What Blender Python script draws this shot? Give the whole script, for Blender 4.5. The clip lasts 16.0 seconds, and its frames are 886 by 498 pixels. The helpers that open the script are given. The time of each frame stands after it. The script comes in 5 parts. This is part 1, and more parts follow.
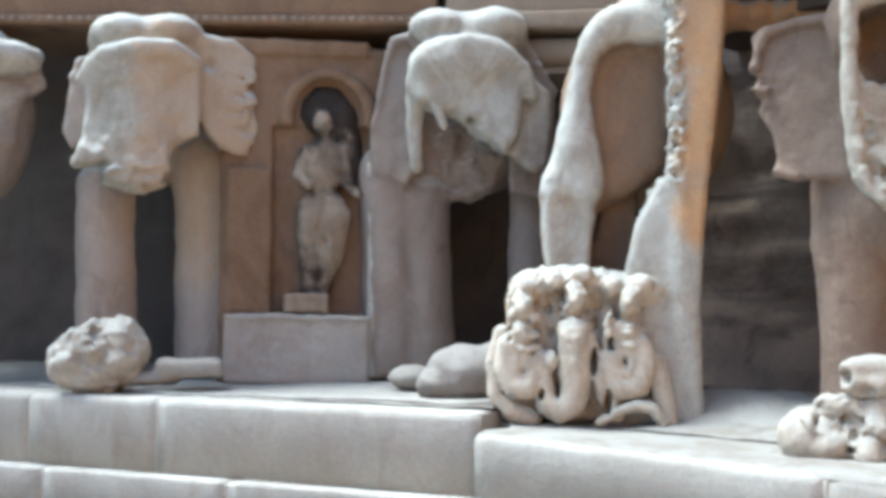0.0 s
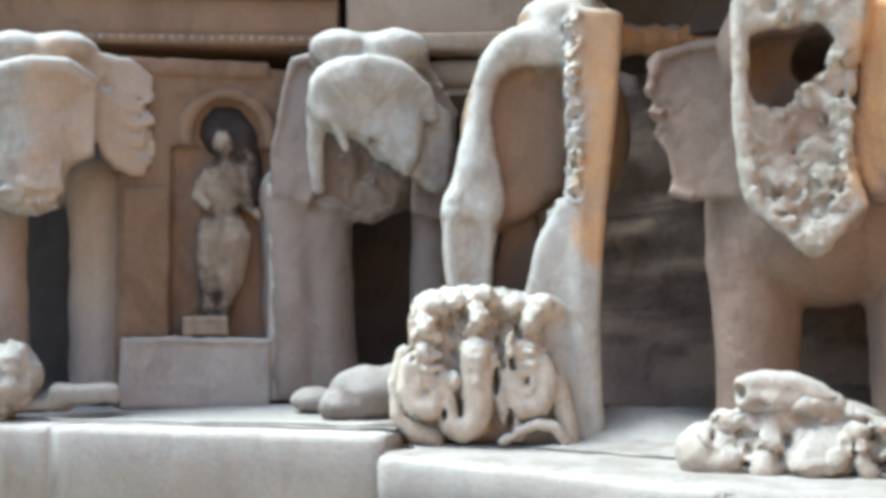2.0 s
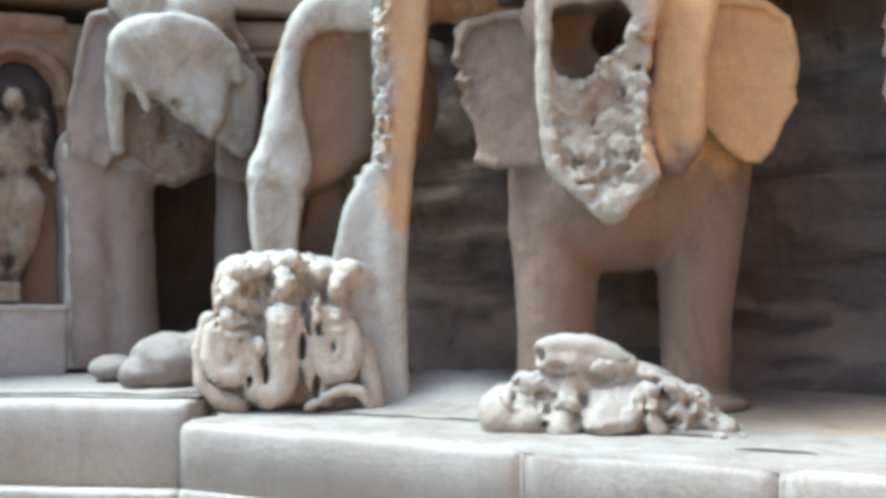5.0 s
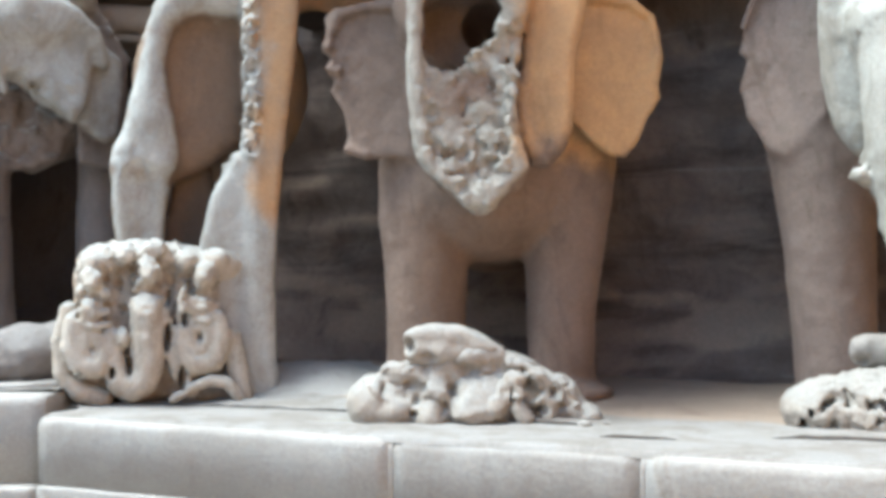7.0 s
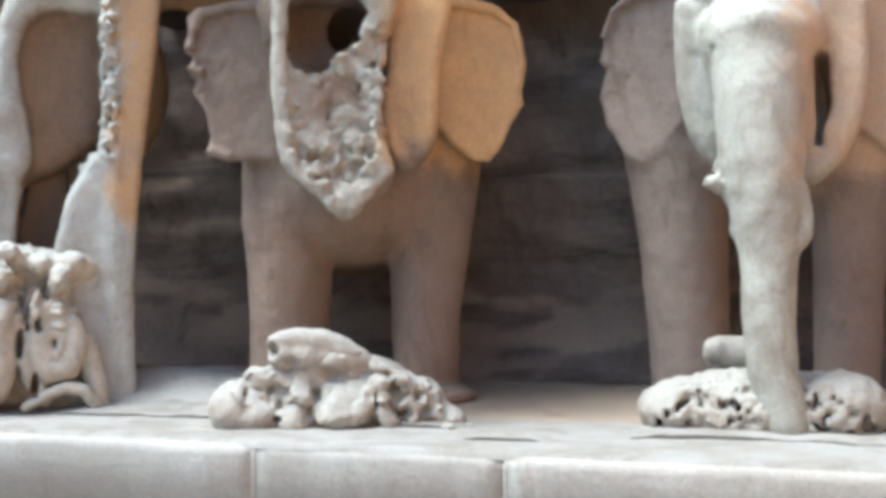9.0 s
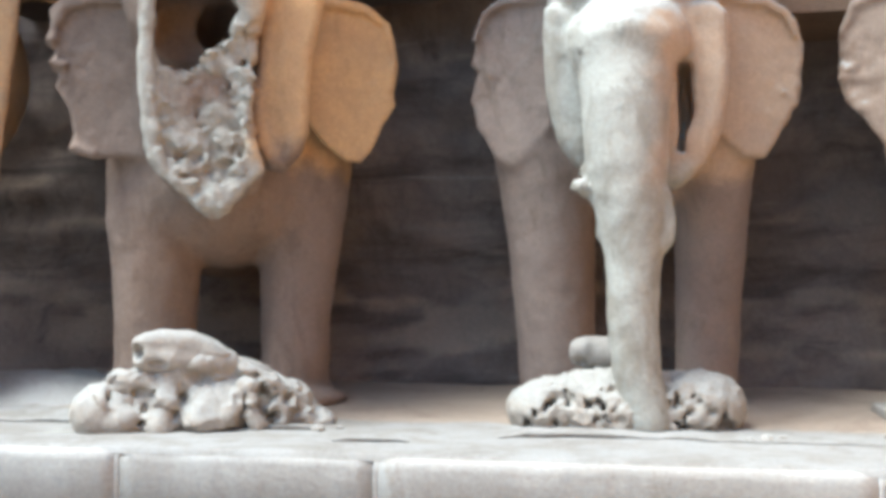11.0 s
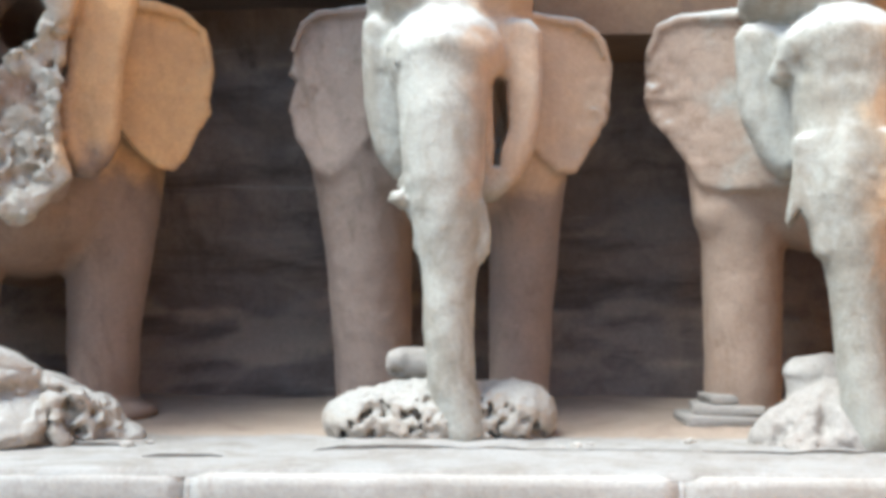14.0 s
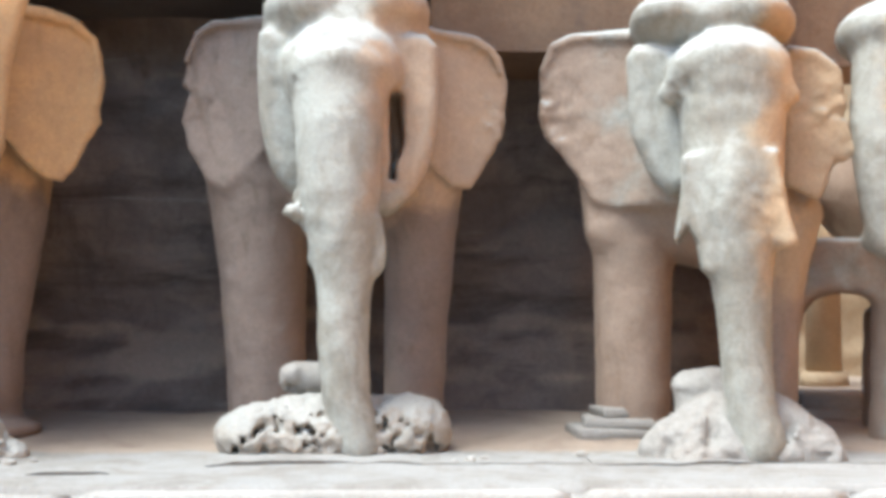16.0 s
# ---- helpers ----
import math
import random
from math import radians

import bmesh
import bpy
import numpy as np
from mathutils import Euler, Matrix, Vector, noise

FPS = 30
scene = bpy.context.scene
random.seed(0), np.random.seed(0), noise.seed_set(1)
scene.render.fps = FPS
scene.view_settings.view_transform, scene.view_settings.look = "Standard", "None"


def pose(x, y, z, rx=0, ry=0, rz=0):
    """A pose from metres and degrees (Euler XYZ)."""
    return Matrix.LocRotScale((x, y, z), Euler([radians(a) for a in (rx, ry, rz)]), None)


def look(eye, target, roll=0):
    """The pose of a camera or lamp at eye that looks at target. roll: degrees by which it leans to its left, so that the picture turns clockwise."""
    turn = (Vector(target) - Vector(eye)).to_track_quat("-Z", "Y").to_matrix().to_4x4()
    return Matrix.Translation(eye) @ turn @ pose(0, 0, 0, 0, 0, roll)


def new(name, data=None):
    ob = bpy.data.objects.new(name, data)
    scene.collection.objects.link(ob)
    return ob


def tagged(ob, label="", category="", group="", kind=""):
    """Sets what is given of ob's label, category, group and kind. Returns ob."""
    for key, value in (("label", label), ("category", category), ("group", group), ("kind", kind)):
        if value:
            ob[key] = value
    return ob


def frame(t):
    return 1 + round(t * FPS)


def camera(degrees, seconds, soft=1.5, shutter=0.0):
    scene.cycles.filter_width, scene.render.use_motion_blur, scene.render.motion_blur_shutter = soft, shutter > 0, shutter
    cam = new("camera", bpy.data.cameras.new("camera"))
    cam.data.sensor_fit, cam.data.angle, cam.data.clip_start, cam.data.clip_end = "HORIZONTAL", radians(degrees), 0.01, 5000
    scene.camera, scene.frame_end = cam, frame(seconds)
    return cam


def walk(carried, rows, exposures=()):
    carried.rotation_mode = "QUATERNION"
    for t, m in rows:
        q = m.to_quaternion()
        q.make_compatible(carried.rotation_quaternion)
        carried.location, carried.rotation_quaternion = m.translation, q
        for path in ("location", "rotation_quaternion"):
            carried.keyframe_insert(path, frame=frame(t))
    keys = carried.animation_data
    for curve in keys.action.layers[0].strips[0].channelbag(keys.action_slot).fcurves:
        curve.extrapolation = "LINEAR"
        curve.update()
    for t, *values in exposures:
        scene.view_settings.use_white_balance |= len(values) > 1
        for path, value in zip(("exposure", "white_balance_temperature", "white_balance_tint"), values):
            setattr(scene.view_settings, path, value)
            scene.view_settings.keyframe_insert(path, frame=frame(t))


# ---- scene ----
# The camera stands still on the court's floor and pans to the right along the row of statues.
EYE = (0.0, 0.0, 1.61)
cam = camera(42.3, 16.0, soft=4.4)
PAN = [
    (0.0, 92.74, -0.43, 46.01),
    (0.5, 92.97, -0.37, 44.81),
    (1.0, 93.73, -0.06, 43.65),
    (1.5, 94.15, 0.02, 42.35),
    (2.0, 93.79, 0.17, 41.14),
    (2.5, 93.02, 0.33, 39.65),
    (3.0, 92.73, 0.26, 38.28),
    (3.5, 92.50, 0.32, 36.47),
    (4.0, 92.31, 0.30, 34.88),
    (6.5, 91.65, 0.29, 26.42),
    (7.0, 91.51, 0.17, 24.99),
    (7.5, 91.42, -0.00, 23.44),
    (8.0, 91.46, 0.10, 21.47),
    (8.5, 91.56, 0.07, 19.88),
    (9.0, 91.69, 0.19, 18.24),
    (11.5, 91.64, -0.01, 10.00),
    (12.0, 91.61, -0.01, 8.18),
    (12.5, 91.94, -0.05, 6.76),
    (13.0, 92.15, -0.10, 5.40),
    (13.5, 92.25, -0.10, 4.11),
    (14.0, 92.29, -0.08, 2.66),
    (14.5, 92.19, -0.14, 1.42),
    (15.0, 92.41, -0.36, 0.26),
    (15.5, 92.73, -0.32, -1.10),
    (16.0, 93.01, -0.18, -2.58),
]
walk(cam, [(t, pose(*EYE, rx, ry, rz)) for t, rx, ry, rz in PAN],
     exposures=[(0.0, 1.23, 5500, -3), (2.5, 1.28, 5600, -3), (4.5, 1.22, 5550, -2), (8.0, 1.06, 5600, -1), (12.0, 1.11, 5600, 0), (16.0, 1.06, 5650, 1)])

# ---- light: open sky over a rock-cut court, a veiled sun high over the court's left side ----
world = bpy.data.worlds.new("sky")
scene.world = world
world.use_nodes = True
sky = world.node_tree.nodes.new("ShaderNodeTexSky")
sky.sky_type, sky.sun_disc = "NISHITA", False
SUN_HEIGHT, SUN_TURN = 64.0, 240.0
sky.sun_elevation, sky.sun_rotation = radians(SUN_HEIGHT), radians(SUN_TURN)
sky.dust_density, sky.ozone_density = 3.0, 0.6
back = world.node_tree.nodes["Background"]
back.inputs["Strength"].default_value = 0.18
world.node_tree.links.new(sky.outputs["Color"], back.inputs["Color"])
sun_data = bpy.data.lights.new("sun", "SUN")
sun_data.energy, sun_data.angle, sun_data.color = 3.3, radians(30), (1.0, 0.97, 0.93)
sun = new("sun", sun_data)
_a, _e = radians(SUN_TURN), radians(SUN_HEIGHT)
sun.matrix_world = look((0, 0, 30), Vector((0, 0, 30)) - Vector((math.sin(_a) * math.cos(_e), math.cos(_a) * math.cos(_e), math.sin(_e))))


# ---- materials ----
def stone(name, light, mid, dark, grain=60.0, patch=1.6, bump=0.35, rough=0.9, pits=0.0, bands=0.0, front_tone=None, front=0.2, ochre=None, veins=0.0, dust=None):
    """Weathered stone: two colours in broad patches, stains of a third, grain and fine relief."""
    m = bpy.data.materials.new(name)
    m.use_nodes = True
    n, l = m.node_tree.nodes, m.node_tree.links
    bsdf = n["Principled BSDF"]
    bsdf.inputs["Roughness"].default_value = rough
    bsdf.inputs["Specular IOR Level"].default_value = 0.25
    tc = n.new("ShaderNodeTexCoord")
    info = n.new("ShaderNodeObjectInfo")
    off = n.new("ShaderNodeVectorMath")
    off.operation = "MULTIPLY_ADD"
    l.new(info.outputs["Random"], off.inputs[0])
    off.inputs[1].default_value = (37.0, 19.0, 53.0)
    l.new(tc.outputs["Object"], off.inputs[2])

    def tex(scale, detail, rough_=0.6, stretch=None, warp=0.0):
        t = n.new("ShaderNodeTexNoise")
        t.inputs["Scale"].default_value, t.inputs["Detail"].default_value = scale, detail
        t.inputs["Roughness"].default_value, t.inputs["Distortion"].default_value = rough_, warp
        if stretch:
            mp = n.new("ShaderNodeMapping")
            mp.inputs["Scale"].default_value = stretch
            l.new(off.outputs[0], mp.inputs["Vector"])
            l.new(mp.outputs[0], t.inputs["Vector"])
        else:
            l.new(off.outputs[0], t.inputs["Vector"])
        return t.outputs["Fac"]

    def ramp(fac, lo, hi):
        r = n.new("ShaderNodeMapRange")
        r.inputs["From Min"].default_value, r.inputs["From Max"].default_value = lo, hi
        r.interpolation_type = "SMOOTHSTEP"
        l.new(fac, r.inputs["Value"])
        return r.outputs["Result"]

    def mix(fac, a, b, mode="MIX"):
        x = n.new("ShaderNodeMix")
        x.data_type, x.blend_type = "RGBA", mode
        for v, s in ((fac, x.inputs["Factor"]), (a, x.inputs["A"]), (b, x.inputs["B"])):
            if isinstance(v, (int, float)):
                s.default_value = v
            elif isinstance(v, tuple):
                s.default_value = (*v, 1.0)
            else:
                l.new(v, s)
        return x.outputs["Result"]

    c = mix(ramp(tex(patch, 5, 0.6, warp=0.8), 0.38, 0.62), light, mid)
    c = mix(ramp(tex(patch * 2.3, 7, 0.7, (1.0, 1.0, 0.45), 1.2), 0.52, 0.74), c, dark)
    if bands:
        c = mix(ramp(tex(patch * 1.2, 6, 0.65, (0.55, 0.55, 3.2), 0.6), 0.45, 0.66), c, tuple(v * (1 - bands) for v in mid))
    if front_tone:
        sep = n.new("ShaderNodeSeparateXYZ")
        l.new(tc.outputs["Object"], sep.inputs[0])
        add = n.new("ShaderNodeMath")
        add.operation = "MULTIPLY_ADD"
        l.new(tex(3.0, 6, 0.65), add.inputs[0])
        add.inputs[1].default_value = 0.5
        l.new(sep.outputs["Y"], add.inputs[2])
        c = mix(ramp(add.outputs[0], front + 0.2, front + 0.34), mix(ramp(tex(patch * 2.4, 8, 0.72, (1.0, 1.0, 0.6), 0.6), 0.42, 0.64), front_tone, (front_tone[0] * 0.74, front_tone[1] * 0.70, front_tone[2] * 0.66)), c)
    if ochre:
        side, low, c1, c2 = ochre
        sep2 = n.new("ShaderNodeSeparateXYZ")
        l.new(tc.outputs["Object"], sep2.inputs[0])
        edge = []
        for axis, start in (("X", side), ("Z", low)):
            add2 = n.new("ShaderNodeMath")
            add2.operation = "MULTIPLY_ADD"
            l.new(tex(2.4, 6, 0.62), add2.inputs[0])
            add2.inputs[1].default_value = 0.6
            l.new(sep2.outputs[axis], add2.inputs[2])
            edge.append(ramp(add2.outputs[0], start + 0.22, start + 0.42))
        warm_side = n.new("ShaderNodeMath")
        warm_side.operation = "MULTIPLY"
        l.new(edge[0], warm_side.inputs[0])
        l.new(edge[1], warm_side.inputs[1])
        c = mix(warm_side.outputs[0], c, mix(ramp(tex(2.6, 6, 0.65), 0.35, 0.7), c1, c2))
    if veins:
        v = tex(patch * 1.5, 7, 0.7, (0.35, 0.35, 6.0), 0.4)
        c = mix(ramp(v, 0.62, 0.72), c, (veins, veins * 0.88, veins * 0.78))
    if dust:  # upward faces paler: light from above put into the colour, with some dust
        geo, up, top_pale = n.new("ShaderNodeNewGeometry"), n.new("ShaderNodeSeparateXYZ"), n.new("ShaderNodeMath")
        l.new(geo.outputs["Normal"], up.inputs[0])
        top_pale.operation = "MULTIPLY_ADD"
        l.new(tex(4.0, 7, 0.7), top_pale.inputs[0])
        top_pale.inputs[1].default_value = 0.7
        l.new(up.outputs["Z"], top_pale.inputs[2])
        c = mix(ramp(top_pale.outputs[0], 0.62, 0.98), c, dust)
    g = tex(grain, 6, 0.75)
    drip = ramp(tex(5.0, 6, 0.7, (1.0, 1.0, 0.22), 0.5), 0.5, 0.75)
    c = mix(drip, c, mix(0.35, c, (0.55, 0.5, 0.45), "MULTIPLY"))
    c = mix(0.55, c, mix(ramp(g, 0.3, 0.7), (0.58, 0.57, 0.56), (1.0, 1.0, 1.0)), "MULTIPLY")
    l.new(c, bsdf.inputs["Base Color"])
    b1 = n.new("ShaderNodeBump")
    b1.inputs["Strength"].default_value, b1.inputs["Distance"].default_value = bump, 0.03
    l.new(tex(grain * 0.35, 8, 0.7), b1.inputs["Height"])
    last = b1
    if pits:
        v = n.new("ShaderNodeTexVoronoi")
        v.inputs["Scale"].default_value = 16.0
        l.new(off.outputs[0], v.inputs["Vector"])
        b2 = n.new("ShaderNodeBump")
        b2.inputs["Strength"].default_value, b2.inputs["Distance"].default_value = pits, 0.03
        l.new(v.outputs["Distance"], b2.inputs["Height"])
        l.new(b1.outputs[0], b2.inputs["Normal"])
        last = b2
    l.new(last.outputs[0], bsdf.inputs["Normal"])
    return m


SERPENT = stone("serpent_stone", (0.47, 0.31, 0.19), (0.42, 0.29, 0.19), (0.33, 0.235, 0.16), patch=2.6, bump=0.4, front_tone=(0.55, 0.485, 0.40), front=0.03, dust=(0.44, 0.42, 0.375))
PALE_FRONT = stone("pale_fronted_stone", (0.30, 0.23, 0.185), (0.255, 0.195, 0.16), (0.195, 0.145, 0.11), bump=0.4, front_tone=(0.42, 0.40, 0.345), ochre=(0.10, 1.4, (0.52, 0.37, 0.25), (0.45, 0.34, 0.25)), dust=(0.44, 0.42, 0.375))
PALE_RIM = stone("pale_rimmed_stone", (0.28, 0.185, 0.12), (0.23, 0.155, 0.105), (0.18, 0.13, 0.10), bump=0.4, front_tone=(0.48, 0.465, 0.42), front=-0.12, ochre=(0.25, 1.2, (0.56, 0.345, 0.18), (0.47, 0.325, 0.21)), dust=(0.44, 0.42, 0.375))
PALE_OCHRE = stone("pale_ochre_stone", (0.37, 0.27, 0.20), (0.32, 0.23, 0.17), (0.26, 0.17, 0.11), bump=0.4, front_tone=(0.395, 0.375, 0.32), ochre=(0.16, 0.9, (0.54, 0.385, 0.235), (0.47, 0.34, 0.22)), dust=(0.44, 0.42, 0.375))
PALE_TAN = stone("pale_tan_stone", (0.40, 0.33, 0.28), (0.35, 0.28, 0.23), (0.26, 0.2, 0.16), bump=0.4, front_tone=(0.42, 0.385, 0.325), front=0.1, ochre=(-0.15, 0.75, (0.43, 0.32, 0.225), (0.45, 0.37, 0.29)), dust=(0.44, 0.42, 0.375))
PALE_PINK = stone("pale_pink_stone", (0.29, 0.235, 0.20), (0.25, 0.2, 0.165), (0.19, 0.145, 0.12), bump=0.4, front_tone=(0.45, 0.425, 0.375), front=0.0, dust=(0.44, 0.42, 0.375))
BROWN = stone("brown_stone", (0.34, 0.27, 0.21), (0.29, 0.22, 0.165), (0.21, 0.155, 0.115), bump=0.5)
SPLIT = stone("split_brown_stone", (0.27, 0.195, 0.15), (0.225, 0.16, 0.12), (0.165, 0.12, 0.09), bump=0.5, front_tone=(0.42, 0.385, 0.325), front=-0.34, ochre=(0.26, 1.58, (0.66, 0.41, 0.20), (0.50, 0.32, 0.17)))
NICHE = stone("niche_stone", (0.27, 0.175, 0.115), (0.22, 0.145, 0.10), (0.15, 0.10, 0.07), bump=0.5, patch=0.9, front_tone=(0.23, 0.145, 0.09), front=0.05)
FIGURE = stone("niche_figure_stone", (0.045, 0.034, 0.028), (0.035, 0.027, 0.023), (0.026, 0.02, 0.018), bump=0.4, front_tone=(0.29, 0.23, 0.175), front=-0.05)
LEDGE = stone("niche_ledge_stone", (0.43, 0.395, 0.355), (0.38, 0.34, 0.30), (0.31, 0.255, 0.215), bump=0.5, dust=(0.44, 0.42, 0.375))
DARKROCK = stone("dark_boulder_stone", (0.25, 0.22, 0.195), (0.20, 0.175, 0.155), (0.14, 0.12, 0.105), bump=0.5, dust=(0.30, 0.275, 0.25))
BAY = stone("bay_ochre_stone", (0.52, 0.39, 0.25), (0.46, 0.34, 0.21), (0.36, 0.25, 0.15), patch=0.8, bump=0.5)
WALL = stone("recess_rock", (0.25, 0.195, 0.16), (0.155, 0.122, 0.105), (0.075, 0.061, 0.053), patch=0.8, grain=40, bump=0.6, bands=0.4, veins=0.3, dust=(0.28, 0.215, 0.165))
SHADY = stone("shade_toned_rock", (0.165, 0.135, 0.115), (0.125, 0.102, 0.088), (0.085, 0.068, 0.058), patch=0.7, grain=40, bump=0.6)
REDDISH = stone("reddish_stone", (0.27, 0.175, 0.11), (0.22, 0.14, 0.09), (0.15, 0.105, 0.08), patch=0.8, grain=45, bump=0.5)
BLOCK = stone("plinth_stone", (0.46, 0.435, 0.395), (0.40, 0.37, 0.33), (0.35, 0.305, 0.255), patch=1.6, bump=0.5)
MORTAR = stone("lime_mortar", (0.52, 0.49, 0.45), (0.47, 0.44, 0.39), (0.47, 0.42, 0.36), patch=2.0, bump=0.4)
DUSTY = stone("dusty_slab", (0.335, 0.305, 0.27), (0.295, 0.265, 0.23), (0.285, 0.235, 0.195), patch=0.9, bump=0.3)
DRIFT = stone("drifted_dust", (0.38, 0.295, 0.225), (0.32, 0.245, 0.185), (0.25, 0.185, 0.14), patch=0.9, bump=0.35, front_tone=(0.325, 0.305, 0.278), front=6.45)
LIME_DUST = stone("lime_dust", (0.40, 0.375, 0.34), (0.36, 0.335, 0.30), (0.33, 0.29, 0.25), patch=1.4, bump=0.4)
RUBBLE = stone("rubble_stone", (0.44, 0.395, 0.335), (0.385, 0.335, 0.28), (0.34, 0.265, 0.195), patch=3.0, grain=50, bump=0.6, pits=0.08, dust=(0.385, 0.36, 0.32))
SAND = stone("court_dust", (0.33, 0.31, 0.285), (0.28, 0.26, 0.235), (0.21, 0.19, 0.17), patch=0.9, bump=0.5)
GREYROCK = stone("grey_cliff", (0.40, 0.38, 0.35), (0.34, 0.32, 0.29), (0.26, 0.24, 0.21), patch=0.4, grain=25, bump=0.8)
BOUNCE_ROCK = stone("warm_bounce_rock", (0.80, 0.38, 0.09), (0.74, 0.33, 0.07), (0.60, 0.26, 0.06), patch=0.4, grain=25, bump=0.8)


# ---- clay: solids blended on a grid, then skinned ----
def value_noise(P, size, seed):
    """Smooth random values, -1 to 1, at the points P, with lumps of the given size in metres."""
    table = np.random.RandomState(seed).uniform(-1, 1, (32, 32, 32)).astype(np.float32)
    q = [p / size + 7.3 for p in P]
    i = [np.floor(v).astype(np.int32) for v in q]
    w = [(v - k) for v, k in zip(q, i)]
    w = [v * v * (3 - 2 * v) for v in w]
    out = 0
    for a in (0, 1):
        for b in (0, 1):
            for c in (0, 1):
                out = out + table[(i[0] + a) & 31, (i[1] + b) & 31, (i[2] + c) & 31] * (
                    (w[0] if a else 1 - w[0]) * (w[1] if b else 1 - w[1]) * (w[2] if c else 1 - w[2]))
    return out


class Clay:
    def __init__(self, lo, hi, step):
        self.lo, self.step = lo, step
        axes = [np.arange(a, b + step, step, dtype=np.float32) for a, b in zip(lo, hi)]
        self.P = np.meshgrid(*axes, indexing="ij", sparse=True)
        self.d = np.full([len(a) for a in axes], 1.0, np.float32)

    def join(self, e, k):
        h = np.clip(0.5 + 0.5 * (self.d - e) / k, 0, 1)
        self.d = self.d * (1 - h) + e * h - k * h * (1 - h)

    def carve(self, e, k):
        h = np.clip(0.5 - 0.5 * (self.d + e) / k, 0, 1)
        self.d = self.d * (1 - h) - e * h + k * h * (1 - h)

    def put(self, e, k, cut):
        (self.carve if cut else self.join)(e, k)

    def ball(self, x, y, z, rx, ry, rz, k=0.06, cut=False):
        X, Y, Z = self.P[0] - x, self.P[1] - y, self.P[2] - z
        k0 = np.sqrt((X / rx) ** 2 + (Y / ry) ** 2 + (Z / rz) ** 2)
        k1 = np.sqrt((X / rx ** 2) ** 2 + (Y / ry ** 2) ** 2 + (Z / rz ** 2) ** 2) + 1e-6
        self.put(k0 * (k0 - 1) / k1, k, cut)

    def limb(self, ax, ay, az, ra, bx, by, bz, rb, k=0.06, deep=1.0, cut=False):
        """A tapered round limb; deep stretches it away from the front."""
        u = (bx - ax, (by - ay) / deep, bz - az)
        L = sum(v * v for v in u)
        X, Y, Z = self.P[0] - ax, (self.P[1] - ay) / deep, self.P[2] - az
        h = np.clip((X * u[0] + Y * u[1] + Z * u[2]) / L, 0, 1)
        e = np.sqrt((X - h * u[0]) ** 2 + (Y - h * u[1]) ** 2 + (Z - h * u[2]) ** 2) - (ra + (rb - ra) * h)
        self.put(e, k, cut)

    def chain(self, *rest, k=0.06, deep=1.0, cut=False):
        """One smooth tapering tube through (x, y, z, radius), (x, y, z, radius), ..."""
        best = None
        for (ax, ay, az, ra), (bx, by, bz, rb) in zip(rest, rest[1:]):
            u = (bx - ax, (by - ay) / deep, bz - az)
            L = sum(v * v for v in u)
            X, Y, Z = self.P[0] - ax, (self.P[1] - ay) / deep, self.P[2] - az
            h = np.clip((X * u[0] + Y * u[1] + Z * u[2]) / L, 0, 1)
            e = np.sqrt((X - h * u[0]) ** 2 + (Y - h * u[1]) ** 2 + (Z - h * u[2]) ** 2) - (ra + (rb - ra) * h)
            best = e if best is None else np.minimum(best, e)
        self.put(best, k, cut)

    def box(self, x, y, z, hx, hy, hz, soft=0.03, k=0.04, turn=0.0, cut=False):
        c, s = math.cos(radians(turn)), math.sin(radians(turn))
        X0, Y0 = self.P[0] - x, self.P[1] - y
        X, Y, Z = abs(X0 * c + Y0 * s) - hx + soft, abs(Y0 * c - X0 * s) - hy + soft, abs(self.P[2] - z) - hz + soft
        e = np.sqrt(np.maximum(X, 0) ** 2 + np.maximum(Y, 0) ** 2 + np.maximum(Z, 0) ** 2) + np.minimum(np.maximum(np.maximum(X, Y), Z), 0) - soft
        self.put(e, k, cut)

    def sheet(self, y, thick, outline, lean=0.0, slant=0.0, soft=0.02, k=0.04, cut=False):
        """A plate with the given outline (x, z), facing the front; lean tips it back with height, slant with x."""
        X, Z = np.broadcast_arrays(self.P[0][:, :, :], self.P[2][:, :, :])
        if soft >= 0.05:  # worn outline: corners cut
            outline = [tuple(p + (q - p) * w for p, q in zip(u, v)) for u, v in zip(outline, outline[1:] + outline[:1]) for w in (0.16, 0.84)]
        n = len(outline)
        best, inside = np.full(X.shape, 9.0, np.float32), np.zeros(X.shape, bool)
        for i in range(n):
            (x0, z0), (x1, z1) = outline[i], outline[(i + 1) % n]
            ex, ez = x1 - x0, z1 - z0
            h = np.clip(((X - x0) * ex + (Z - z0) * ez) / (ex * ex + ez * ez + 1e-9), 0, 1)
            best = np.minimum(best, np.hypot(X - x0 - h * ex, Z - z0 - h * ez))
            if ez:
                inside ^= ((Z >= min(z0, z1)) & (Z < max(z0, z1)) & (X < x0 + (Z - z0) * ex / ez))
        flat = np.where(inside, -best, best) + soft
        mx, mz = outline[0]
        deep = abs(self.P[1] - y - slant * (self.P[0] - mx) - lean * (self.P[2] - mz)) - thick / 2 + soft
        e = np.hypot(np.maximum(flat, 0), np.maximum(deep, 0)) + np.minimum(np.maximum(flat, deep), 0) - soft
        self.put(e, k, cut)

    def ring(self, x, y, z, big, small, k=0.03, cut=False):
        """A coil that faces the front."""
        X, Y, Z = self.P[0] - x, self.P[1] - y, self.P[2] - z
        self.put(np.sqrt((np.hypot(X, Z) - big) ** 2 + Y ** 2) - small, k, cut)

